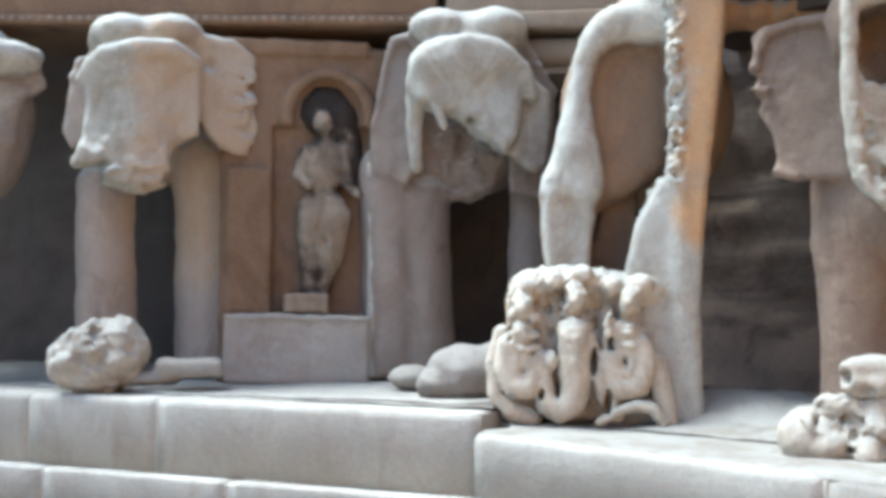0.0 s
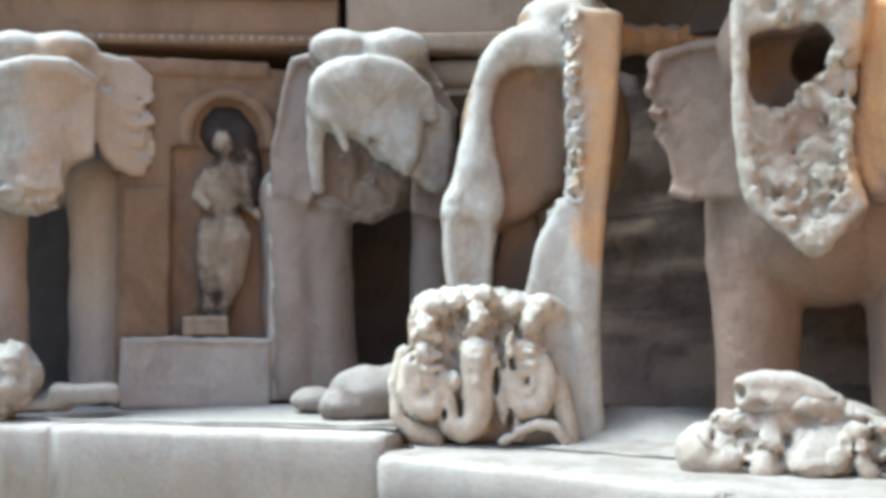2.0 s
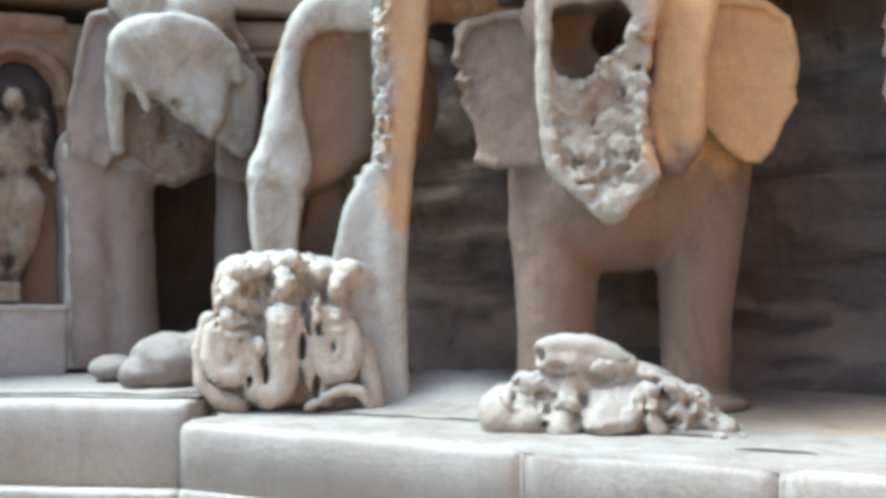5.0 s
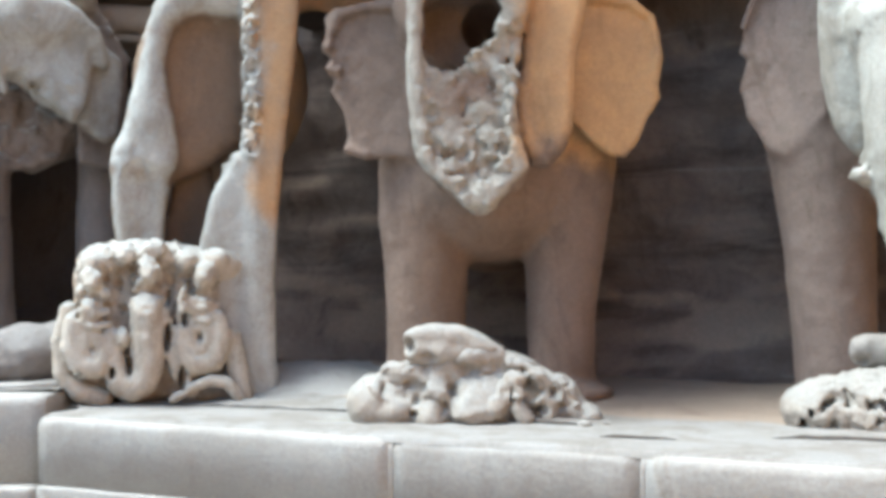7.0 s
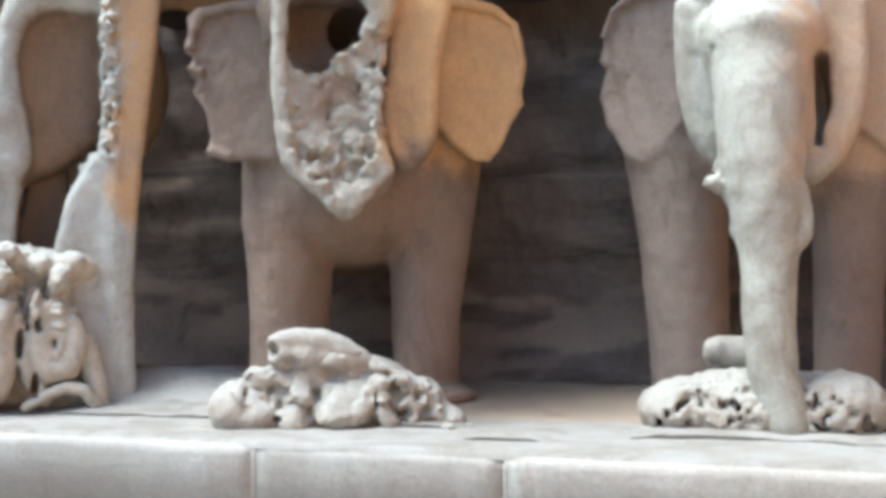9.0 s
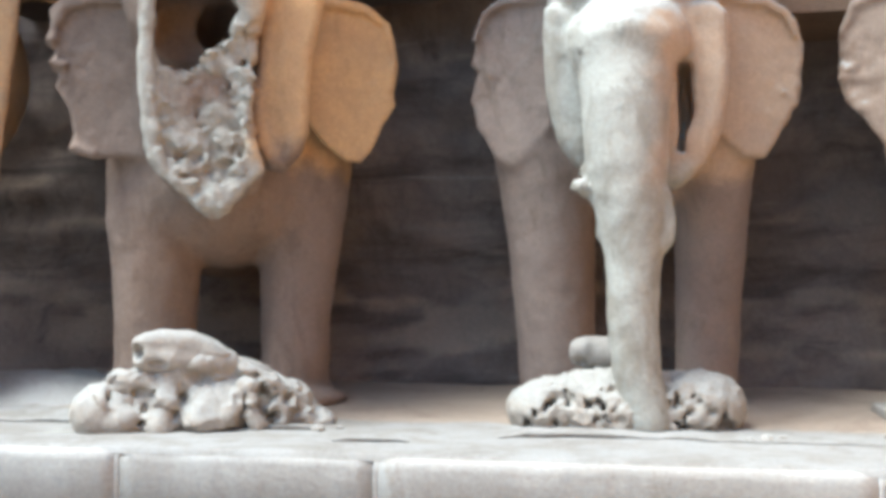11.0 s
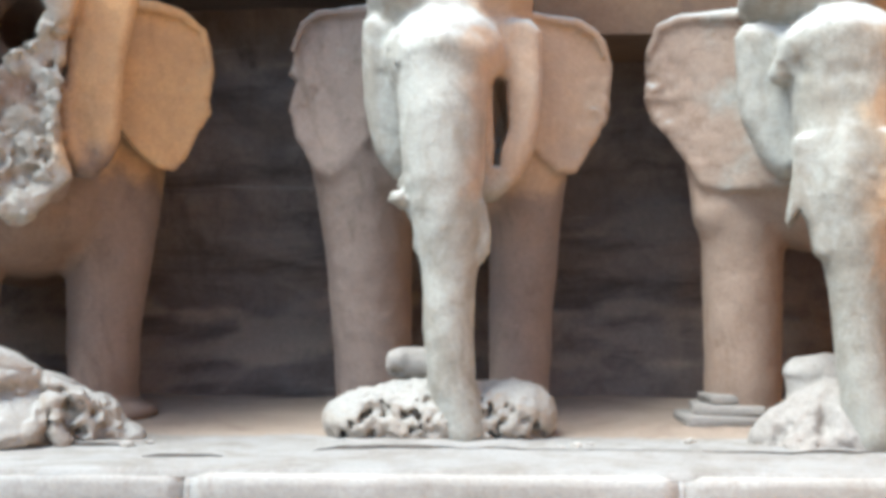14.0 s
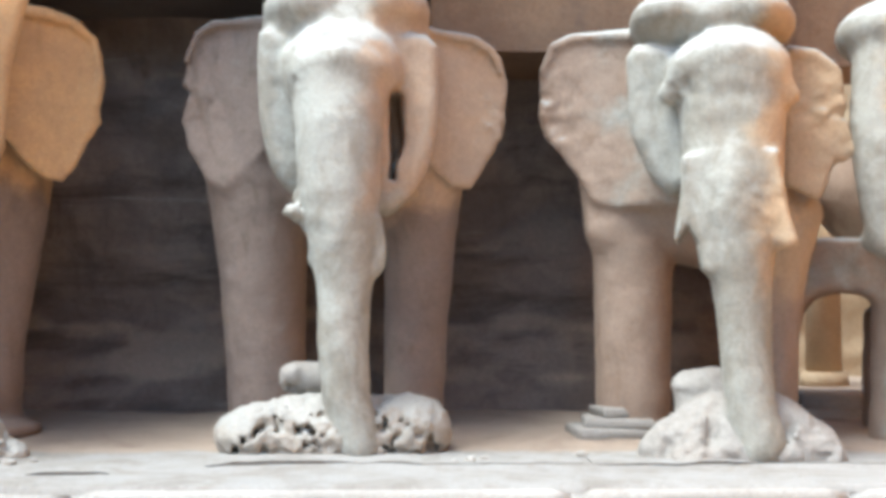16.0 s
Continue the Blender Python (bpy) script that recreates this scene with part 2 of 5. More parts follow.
    def rough(self, x, y, z, r, amp, size, seed):
        """Broken, jagged stone round a place."""
        X, Y, Z = self.P[0] - x, self.P[1] - y, self.P[2] - z
        mask = np.clip(1.6 - 1.6 * np.sqrt(X * X + Y * Y + Z * Z) / r, 0, 1)
        near = (mask > 0) & (abs(self.d) < amp * 2.5)
        ix = np.nonzero(near)
        pts = [self.lo[a] + ix[a].astype(np.float32) * self.step for a in range(3)]
        v = value_noise(pts, size, seed) + 0.6 * value_noise(pts, size * 0.45, seed + 1)
        self.d[near] += amp * v * mask[near]

    def shatter(self, x, y, z, rx, ry, rz, amp, size, seed):
        """Sharp broken facets of the given size within an oval."""
        X, Y, Z = (self.P[0] - x) / rx, (self.P[1] - y) / ry, (self.P[2] - z) / rz
        mask = np.clip(2.5 - 2.5 * np.sqrt(X * X + Y * Y + Z * Z), 0, 1)
        ix = np.nonzero((mask > 0) & (abs(self.d) < amp * 3))
        p = np.stack([self.lo[a] + ix[a].astype(np.float32) * self.step for a in range(3)], 1)
        rnd = np.random.RandomState(seed)
        n = max(6, int(8 * rx * rz / size ** 2))
        c = np.array([x, y, z]) + rnd.uniform(-1, 1, (n, 3)) * (rx, min(ry, 0.15), rz)
        h, g = rnd.uniform(-1, 1, n), rnd.uniform(-1, 1, (n, 3))
        best, off = np.full(len(p), 9e9), np.zeros(len(p))
        for k in range(n):
            r = p - c[k]
            q = (r * r).sum(1)
            near = q < best
            best[near], off[near] = q[near], (h[k] + (r[near] @ g[k]) / size)
        self.d[ix] += amp * np.clip(off, -2, 2) * mask[ix]

    def weather(self, amp, size, seed):
        near = abs(self.d) < amp * 4 + self.step * 2
        ix = np.nonzero(near)
        pts = [self.lo[a] + ix[a].astype(np.float32) * self.step for a in range(3)]
        v = value_noise(pts, size, seed) + 0.5 * value_noise(pts, size * 0.43, seed + 1) + 0.3 * value_noise(pts, size * 0.19, seed + 2)
        self.d[near] += amp * v

    def mesh(self, name, flat_base=None):
        d = self.d
        if flat_base is not None:
            d = np.maximum(d, flat_base - self.P[2])
        d = np.pad(d, 1, constant_values=1.0)
        s = d < 0
        cells = [slice(None, -1), slice(1, None)]
        count = sum(s[cells[a], cells[b], cells[c]].astype(np.int8) for a in (0, 1) for b in (0, 1) for c in (0, 1))
        act = (count > 0) & (count < 8)
        ix = np.argwhere(act)
        number = np.full(act.shape, -1, np.int64)
        number[act] = np.arange(len(ix))
        corner = {(a, b, c): d[ix[:, 0] + a, ix[:, 1] + b, ix[:, 2] + c] for a in (0, 1) for b in (0, 1) for c in (0, 1)}
        total, hits = np.zeros((len(ix), 3)), np.zeros(len(ix))
        for p in corner:
            for axis in range(3):
                if p[axis] == 0:
                    q = tuple(1 if a == axis else p[a] for a in range(3))
                    v0, v1 = corner[p], corner[q]
                    on = (v0 < 0) != (v1 < 0)
                    w = v0[on] / (v0[on] - v1[on])
                    at = np.tile(np.array(p, float), (on.sum(), 1))
                    at[:, axis] += w
                    total[on] += at
                    hits[on] += 1
        verts = (ix - 1 + total / hits[:, None]) * self.step + np.array(self.lo)
        faces = []
        for axis in range(3):
            b, c = (axis + 1) % 3, (axis + 2) % 3
            lo_, hi_ = [slice(None)] * 3, [slice(None)] * 3
            lo_[axis], hi_[axis] = slice(None, -1), slice(1, None)
            s0, s1 = s[tuple(lo_)], s[tuple(hi_)]
            e = np.argwhere(s0 != s1)
            up = s0[tuple(e.T)]
            def cell(db, dc):
                q = e.copy()
                q[:, b] -= db
                q[:, c] -= dc
                return number[tuple(q.T)]
            f = np.stack([cell(1, 1), cell(0, 1), cell(0, 0), cell(1, 0)], 1)
            faces.append(np.where(up[:, None], f, f[:, ::-1]))
        me = bpy.data.meshes.new(name)
        me.from_pydata(verts.tolist(), [], np.concatenate(faces).tolist())
        me.polygons.foreach_set("use_smooth", np.ones(len(me.polygons), bool))
        me.update()
        return me


def statue(name, clay, at, turn, material, label, category, group="", base=None):
    ob = new(name, clay.mesh(name, base))
    ob.data.materials.append(material)
    ob.matrix_world = pose(*at, 0, 0, turn)
    return tagged(ob, label, category, group)


def clay_part(name, clay, at, turn, material, parent, label=""):
    ob = new(name, clay.mesh(name, -0.07))
    ob.data.materials.append(material)
    ob.parent = parent
    ob.matrix_world = pose(*at, 0, 0, turn)
    return tagged(ob, label)


def part(name, bm, material, parent, label=""):
    me = bpy.data.meshes.new(name)
    bm.to_mesh(me)
    bm.free()
    me.materials.append(material)
    ob = new(name, me)
    ob.parent = parent
    return tagged(ob, label)


def block_bm(hx, hy, hz, bevel, seed, wobble=0.006, seg=2):
    """A dressed block with worn edges, centred on its origin."""
    rnd = random.Random(seed)
    bm = bmesh.new()
    bmesh.ops.create_cube(bm, size=2.0)
    for v in bm.verts:
        v.co = Vector((v.co.x * hx, v.co.y * hy, v.co.z * hz)) + Vector([rnd.uniform(-wobble, wobble) for _ in range(3)])
    bmesh.ops.bevel(bm, geom=list(bm.edges), offset=bevel, segments=seg, profile=0.5, affect="EDGES")
    for f in bm.faces:
        f.smooth = True
    return bm


def ground_sheet(name, corners, nx, ny, height, material, kind="structure", label="", category=""):
    """A sheet over the four plan corners (in order), with height(x, y) and fine unevenness."""
    (a, b, c, d) = [Vector((*p, 0)) for p in corners]
    verts, faces = [], []
    for j in range(ny + 1):
        for i in range(nx + 1):
            u, v = i / nx, j / ny
            p = (a * (1 - u) + b * u) * (1 - v) + (d * (1 - u) + c * u) * v
            verts.append((p.x, p.y, height(p.x, p.y)))
    for j in range(ny):
        for i in range(nx):
            k = j * (nx + 1) + i
            faces.append((k, k + 1, k + nx + 2, k + nx + 1))
    me = bpy.data.meshes.new(name)
    me.from_pydata(verts, [], faces)
    me.polygons.foreach_set("use_smooth", [True] * len(faces))
    me.materials.append(material)
    return tagged(new(name, me), label, category, kind=kind)


def prism(name, plan, z0, z1, material, label="", category="", kind="structure"):
    """An upright solid over a plan outline (anticlockwise)."""
    bm = bmesh.new()
    lo = [bm.verts.new((x, y, z0)) for x, y in plan]
    hi = [bm.verts.new((x, y, z1)) for x, y in plan]
    bm.faces.new(lo[::-1])
    bm.faces.new(hi)
    for i in range(len(plan)):
        j = (i + 1) % len(plan)
        bm.faces.new((lo[i], lo[j], hi[j], hi[i]))
    me = bpy.data.meshes.new(name)
    bm.to_mesh(me)
    bm.free()
    me.materials.append(material)
    return tagged(new(name, me), label, category, kind=kind)


def rock_face(name, p, q, z0, z1, amp, size, material, seed, thick=0.5, step=0.07, label="", category="", ledge=()):
    """A rough rock wall from plan point p to q, with its face towards the court and solid depth behind."""
    p, q = Vector((*p, 0)), Vector((*q, 0))
    L = (q - p).length
    t = (q - p) / L
    out = Vector((t.y, -t.x, 0))
    nx, nz = max(2, int(L / step)), max(2, int((z1 - z0) / step))
    S, Z = np.meshgrid(np.linspace(0, L, nx + 1), np.linspace(z0, z1, nz + 1), indexing="ij")
    w = amp * (value_noise([S + seed, Z * 2.2, Z * 0 + seed], size, seed) + 0.5 * value_noise([S, Z * 3.0, Z * 0], size * 0.4, seed + 1) + 0.25 * value_noise([S, Z * 2, Z * 0], size * 0.15, seed + 2))
    for zc, depth, run in ledge:
        w = w + depth * np.clip((zc + 0.06 * value_noise([S, Z * 0, Z * 0 + zc], 0.8, seed + 3) - Z) / run, 0, 1)
    verts, faces = [], []
    for i in range(nx + 1):
        for j in range(nz + 1):
            c = p + t * S[i, j] + out * w[i, j]
            verts.append((c.x, c.y, Z[i, j]))
    for i in range(nx):
        for j in range(nz):
            k = i * (nz + 1) + j
            faces.append((k, k + nz + 1, k + nz + 2, k + 1))
    n0 = len(verts)
    for c, z in ((p, z0), (q, z0), (q, z1), (p, z1)):
        b = c - out * thick
        verts.append((b.x, b.y, z))
    faces.append((n0 + 3, n0 + 2, n0 + 1, n0))
    a, b, c, d = 0, nx * (nz + 1), nx * (nz + 1) + nz, nz
    faces += [tuple([i * (nz + 1) for i in range(nx, -1, -1)] + [n0, n0 + 1]), tuple([i * (nz + 1) + nz for i in range(nx + 1)] + [n0 + 2, n0 + 3]),
              tuple(list(range(0, nz + 1)) + [n0 + 3, n0]), tuple([b + j for j in range(nz, -1, -1)] + [n0 + 1, n0 + 2])]
    me = bpy.data.meshes.new(name)
    me.from_pydata(verts, [], faces)
    me.polygons.foreach_set("use_smooth", [i < nx * nz for i in range(len(faces))])
    me.materials.append(material)
    return tagged(new(name, me), label, category, kind="structure")


# ---- the court: ground, plinths, recess, eaves, cliffs that close it ----
def uneven(x, y):
    return 0.012 * noise.fractal(Vector((x * 1.3, y * 1.3, 0.0)), 1.0, 2.0, 4) + 0.006 * noise.noise(Vector((x * 9, y * 9, 1.0)))


ground_sheet("ground", [(-400, -400), (400, -400), (400, 400), (-400, 400)], 60, 60, lambda x, y: -0.02, SAND,
             label="bare dusty ground of the court", category="ground")


def main_height(x, y):
    if y < 5.265:
        return 0.812 - 0.05 * (1 - math.sqrt(max(0.0, 1 - ((5.265 - y) / 0.05) ** 2)))
    rise = 0.10 * min(1.0, max(0.0, (y - 6.5) / 1.6)) ** 1.3
    drift = 0.16 * math.exp(-((x + 4.0) / 0.5) ** 2 - ((y - 7.3) / 0.5) ** 2)
    return 0.812 + rise + drift + uneven(x, y) * min(1.0, (y - 5.26) / 0.5)


def side_height(x, y):
    return 0.915 + 0.02 * (y - 5.0) + 0.7 * uneven(x, y)


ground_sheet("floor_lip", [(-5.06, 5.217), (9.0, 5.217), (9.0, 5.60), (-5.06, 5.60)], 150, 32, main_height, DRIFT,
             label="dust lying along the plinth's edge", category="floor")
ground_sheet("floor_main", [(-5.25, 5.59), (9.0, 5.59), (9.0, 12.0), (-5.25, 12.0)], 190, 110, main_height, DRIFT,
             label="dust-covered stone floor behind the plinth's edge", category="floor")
ground_sheet("floor_side", [(-11.5, 3.0), (-5.25, 5.52), (-5.25, 8.6), (-13.0, 5.6)], 90, 50, side_height, LIME_DUST,
             label="dust-covered floor of the side plinth", category="floor")



def dust_heap(x, y):
    rise = 0.17 * math.exp(-((x + 4.5) / 0.5) ** 2 - ((y - 6.8) / 0.4) ** 2) + 0.06 * math.exp(-((x + 3.85) / 0.7) ** 2 - ((y - 6.75) / 0.35) ** 2)
    return main_height(x, y) - 0.016 + rise + 0.012 * noise.fractal(Vector((x * 4, y * 4, 3.0)), 1.0, 2.0, 4)


ground_sheet("dust_drift", [(-5.2, 6.2), (-2.9, 6.2), (-2.9, 8.0), (-5.2, 8.0)], 70, 60, dust_heap, LIME_DUST, kind="stuff",
             label="white dust drifted against the foot of the split statue", category="dust")

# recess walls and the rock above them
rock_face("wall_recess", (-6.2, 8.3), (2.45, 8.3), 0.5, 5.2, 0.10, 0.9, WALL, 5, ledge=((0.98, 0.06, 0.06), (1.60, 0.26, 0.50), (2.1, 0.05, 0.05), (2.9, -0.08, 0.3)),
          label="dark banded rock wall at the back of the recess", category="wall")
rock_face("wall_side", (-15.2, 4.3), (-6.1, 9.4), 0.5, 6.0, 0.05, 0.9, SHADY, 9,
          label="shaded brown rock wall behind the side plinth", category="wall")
prism("lintel", [(0.25, 7.4), (2.55, 7.4), (2.55, 9.2), (0.25, 9.2)], 3.30, 5.4, REDDISH,
      "brown stone beam over the recess", "beam")
prism("overhang", [(-5.2, 6.6), (-4.35, 6.55), (-4.2, 6.05), (-3.25, 6.0), (-3.05, 6.6), (0.25, 6.6), (0.25, 9.2), (-5.2, 9.2)], 4.15, 5.4, REDDISH, "rough rock overhang above the row of statues", "overhang")
prism("overhang_back", [(-5.1, 7.4), (0.22, 7.4), (0.22, 8.7), (-5.1, 8.7)], 3.72, 4.14, SHADY, "low rock block added to shade the top of the recess wall", "overhang")
prism("upper_wall", [(-6.2, 8.6), (2.5, 8.6), (2.5, 9.15), (-6.2, 9.15)], 5.0, 5.6, GREYROCK, "plain rock above the recess", "wall")

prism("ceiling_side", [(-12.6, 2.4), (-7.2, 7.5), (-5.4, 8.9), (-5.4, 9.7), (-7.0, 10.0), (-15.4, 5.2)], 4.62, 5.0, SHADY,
      "unseen rock slab added behind the cornice to shade the bay", "ceiling")

# side cornice: a fascia with a moulded lower lip
def cornice(p, q, z, back, material):
    p, q = Vector((*p, 0)), Vector((*q, 0))
    t = (q - p).normalized()
    inn = Vector((-t.y, t.x, 0))
    top = new("cornice")
    tagged(top, "reddish stone cornice with a moulded lip over the side wall", "cornice", kind="structure")
    for name, d0, z0, z1, bev, seed in (("lip", 0.0, z, z + 0.09, 0.03, 1), ("fascia", 0.05, z + 0.09, z + 0.42, 0.02, 2), ("drip", -0.06, z + 0.42, z + 0.6, 0.04, 3), ("upper_course", 0.1, z + 0.6, z + 1.5, 0.03, 4)):
        L = (q - p).length
        bm = block_bm(L / 2, (back - d0) / 2, (z1 - z0) / 2, bev, seed)
        ob = part(name, bm, material, top)
        c = (p + q) / 2 + inn * (d0 + back) / 2
        ob.matrix_world = Matrix.Translation((c.x, c.y, (z0 + z1) / 2)) @ Matrix.Rotation(math.atan2(t.y, t.x), 4, "Z")
    bm = bmesh.new()
    n = int((q - p).length / 0.085)
    for i in range(n):
        c = p + t * (i + 0.5) * 0.085
        size = 0.030 * random.Random(i).uniform(0.75, 1.15)
        bmesh.ops.create_icosphere(bm, subdivisions=1, radius=size, matrix=Matrix.Translation((c.x, c.y, z + 0.05)))
    for f in bm.faces:
        f.smooth = True
    tagged(part("bead_course", bm, BROWN, top, "row of small worn carved beads"), kind="stuff")
    return top


def beam_end(p, q, z):
    """The moulded end of the next beam: a flat band over a swelling roll."""
    p, q = Vector((*p, 0)), Vector((*q, 0))
    t = (q - p).normalized()
    inn = Vector((-t.y, t.x, 0))
    L = (q - p).length
    top = tagged(new("moulded_beam"), "grey moulded stone beam between the side wall and the recess", "beam", kind="structure")
    for name, d0, d1, z0, z1, bev, seed in (("band", 0.0, 1.0, z, z + 0.16, 0.03, 11), ("upper_band", 0.06, 1.0, z + 0.16, z + 0.7, 0.03, 12), ("roll", 0.1, 1.0, z - 0.30, z - 0.04, 0.11, 13), ("fillet", 0.16, 1.0, z - 0.36, z - 0.30, 0.01, 14)):
        ob = part(name, block_bm(L / 2, (d1 - d0) / 2, (z1 - z0) / 2, bev, seed, 0.004, 4), BROWN, top)
        c = (p + q) / 2 + inn * (d0 + d1) / 2
        ob.matrix_world = Matrix.Translation((c.x, c.y, (z0 + z1) / 2)) @ Matrix.Rotation(math.atan2(t.y, t.x), 4, "Z")


beam_end((-7.0, 6.75), (-5.3, 8.1), 3.95)
cornice((-12.3, 1.6), (-7.1, 6.75), 4.02, 1.3, REDDISH)

# side bay beyond the last statue
for bx, br in ((2.95, 0.17), (4.05, 0.155), (4.78, 0.17)):
    bm = bmesh.new()
    bmesh.ops.create_cone(bm, cap_ends=True, segments=28, radius1=br * 1.06, radius2=br, depth=2.6, matrix=Matrix.Translation((0, 0, 1.3)))
    bmesh.ops.create_cone(bm, cap_ends=True, segments=28, radius1=br * 1.5, radius2=br * 1.35, depth=0.16, matrix=Matrix.Translation((0, 0, 0.08)))
    for f in bm.faces:
        f.smooth = len(f.verts) == 4
    me = bpy.data.meshes.new("column")
    bm.to_mesh(me)
    bm.free()
    me.materials.append(BAY)
    col = tagged(new("column", me), "round sunlit ochre stone column in the side bay", "column", "bay columns")
    col.location = (bx, 10.6, 0.88)
prism("bay_beam", [(2.57, 8.4), (9.0, 8.4), (9.0, 9.1), (2.57, 9.1)], 3.45, 5.0, REDDISH, "reddish stone beam over the side bay", "beam")
rock_face("wall_bay", (2.3, 11.9), (9.0, 11.9), 0.5, 5.0, 0.05, 0.8, BAY, 15, label="sunlit ochre wall of the side bay", category="wall")
def rock_slope(name, y0, y1, foot, head, height, material, label):
    """An unseen bank of rock along the court's right side, leaning back to bounce sunlight."""
    bm = bmesh.new()
    ends = []
    for y in (y0, y1):
        ends.append([bm.verts.new(c) for c in ((foot, y, 0.0), (head + 1.5, y, 0.0), (head + 1.5, y, height), (head, y, height))])
    bm.faces.new(ends[0])
    bm.faces.new(ends[1][::-1])
    for i in range(4):
        j = (i + 1) % 4
        bm.faces.new((ends[0][i], ends[1][i], ends[1][j], ends[0][j]))
    bmesh.ops.recalc_face_normals(bm, faces=list(bm.faces))
    me = bpy.data.meshes.new(name)
    bm.to_mesh(me)
    bm.free()
    me.materials.append(material)
    tagged(new(name, me), label, "cliff", kind="structure")


# far sides of the court, all unseen; the orange right-hand ones are added reflectors
rock_slope("cliff_right", -9.0, 9.5, 4.3, 8.0, 6.5, BOUNCE_ROCK, "plain orange rock slope, unseen, added to bounce warm light")
rock_slope("bank_right", -8.0, 4.4, 2.4, 5.6, 6.0, BOUNCE_ROCK, "plain orange rock bank beside the camera, unseen, added to bounce warm light")
prism("cliff_back", [(-15.0, -10.0), (9.5, -10.0), (9.5, -9.0), (-15.0, -9.0)], 0.0, 4.0, GREYROCK, "plain cliff closing the court", "cliff")
prism("cliff_left", [(-15.0, -9.0), (-14.0, -9.0), (-14.0, 9.6), (-15.0, 9.6)], 0.0, 4.0, GREYROCK, "plain cliff closing the court", "cliff")


# ---- the row of elephant statues, each shaped and turned to fit the camera's view ----
whole = Clay((-1.2, -0.8, -0.05), (1.2, 1.7, 3.0), 0.021)
whole.ball(-0.020, 0.18, 2.476, 0.503, 0.42, 0.267)
whole.ball(-0.237, 0.10, 2.579, 0.277, 0.36, 0.176, k=0.04)
whole.ball(0.211, 0.10, 2.597, 0.277, 0.36, 0.176, k=0.04)
whole.ball(-0.040, -0.14, 2.199, 0.352, 0.3, 0.280, k=0.06)
whole.ball(-0.255, -0.34, 2.07, 0.055, 0.10, 0.05, k=0.025, cut=True)
whole.chain((-0.26, -0.34, 2.16, 0.045), (-0.05, -0.44, 2.21, 0.06), (0.14, -0.36, 2.17, 0.045), k=0.06)
whole.ball(0.161, -0.36, 2.074, 0.063, 0.1, 0.038, k=0.05, cut=True)
whole.chain((-0.055, -0.22, 2.091, 0.271), (-0.053, -0.30, 1.817, 0.248), (-0.050, -0.34, 1.461, 0.228), (-0.022, -0.36, 1.207, 0.195), (-0.014, -0.37, 0.955, 0.157), (-0.024, -0.38, 0.642, 0.141), (-0.003, -0.38, 0.332, 0.132), (0.067, -0.38, 0.059, 0.123), k=0.08)
whole.sheet(-0.34, 0.2, [(0.01, 1.43), (0.19, 1.34), (0.22, 1.15), (0.21, 1.03), (0.13, 0.95), (0.00, 0.96)], soft=0.05, k=0.03)
whole.sheet(0.02, 0.3, [(-0.52, 2.47), (-0.24, 2.37), (-0.22, 1.50), (-0.34, 1.48), (-0.45, 1.63), (-0.51, 1.88), (-0.54, 2.20)], soft=0.09, k=0.05)
whole.sheet(0.00, 0.34, [(0.11, 2.44), (0.52, 2.42), (0.53, 1.98), (0.49, 1.70), (0.41, 1.50), (0.25, 1.36), (0.11, 1.36)], soft=0.07, k=0.04)
whole.sheet(0.32, 0.09, [(-0.48, 2.60), (-0.92, 2.56), (-1.00, 2.42), (-1.02, 2.21), (-0.98, 2.14), (-1.03, 1.99), (-0.99, 1.79), (-0.86, 1.58), (-0.76, 1.55), (-0.51, 1.77)], soft=0.022, slant=-0.25, k=0.02)
whole.sheet(0.32, 0.09, [(0.47, 2.57), (0.87, 2.49), (0.96, 2.43), (1.01, 2.25), (0.99, 1.98), (0.93, 1.82), (0.77, 1.57), (0.65, 1.57), (0.43, 1.76)], soft=0.022, slant=0.25, k=0.02)
whole.chain((-0.513, 0.28, 2.580, 0.028), (-0.827, 0.33, 2.564, 0.028), (-0.937, 0.34, 2.500, 0.024), (-0.996, 0.36, 2.345, 0.018), k=0.03)
whole.chain((0.480, 0.28, 2.533, 0.031), (0.786, 0.32, 2.499, 0.031), (0.895, 0.34, 2.435, 0.028), (0.955, 0.37, 2.30, 0.018), k=0.03)
whole.ball(-0.738, 0.20, 2.022, 0.137, 0.06, 0.055, k=0.06, cut=True)
whole.ball(-0.795, 0.22, 2.370, 0.172, 0.05, 0.138, k=0.06, cut=True)
whole.ball(0.916, 0.22, 2.002, 0.048, 0.06, 0.034, k=0.03, cut=True)
whole.rough(-1.013, 0.36, 2.080, 0.316, 0.02, 0.06, 8)
whole.rough(0.970, 0.36, 1.937, 0.281, 0.02, 0.06, 9)
whole.ball(-0.016, 0.75, 1.870, 0.611, 0.6, 0.629, k=0.1)
whole.chain((-0.598, 0.62, 1.625, 0.305), (-0.543, 0.68, 1.158, 0.286), (-0.520, 0.70, 0.613, 0.257), (-0.497, 0.72, 0.034, 0.243), k=0.08)
whole.chain((0.482, 0.62, 1.602, 0.255), (0.465, 0.68, 1.165, 0.227), (0.443, 0.70, 0.614, 0.202), (0.429, 0.72, 0.029, 0.192), k=0.08)
whole.ball(-0.005, 1.30, 1.868, 0.596, 0.6, 0.755, k=0.15)
whole.chain((-0.223, -0.30, 1.342, 0.064), (-0.297, -0.40, 1.346, 0.047), k=0.02)
whole.ball(-0.211, -0.34, 1.276, 0.044, 0.06, 0.044, k=0.02)
whole.ball(-0.194, -0.34, 1.096, 0.025, 0.05, 0.057, k=0.02)
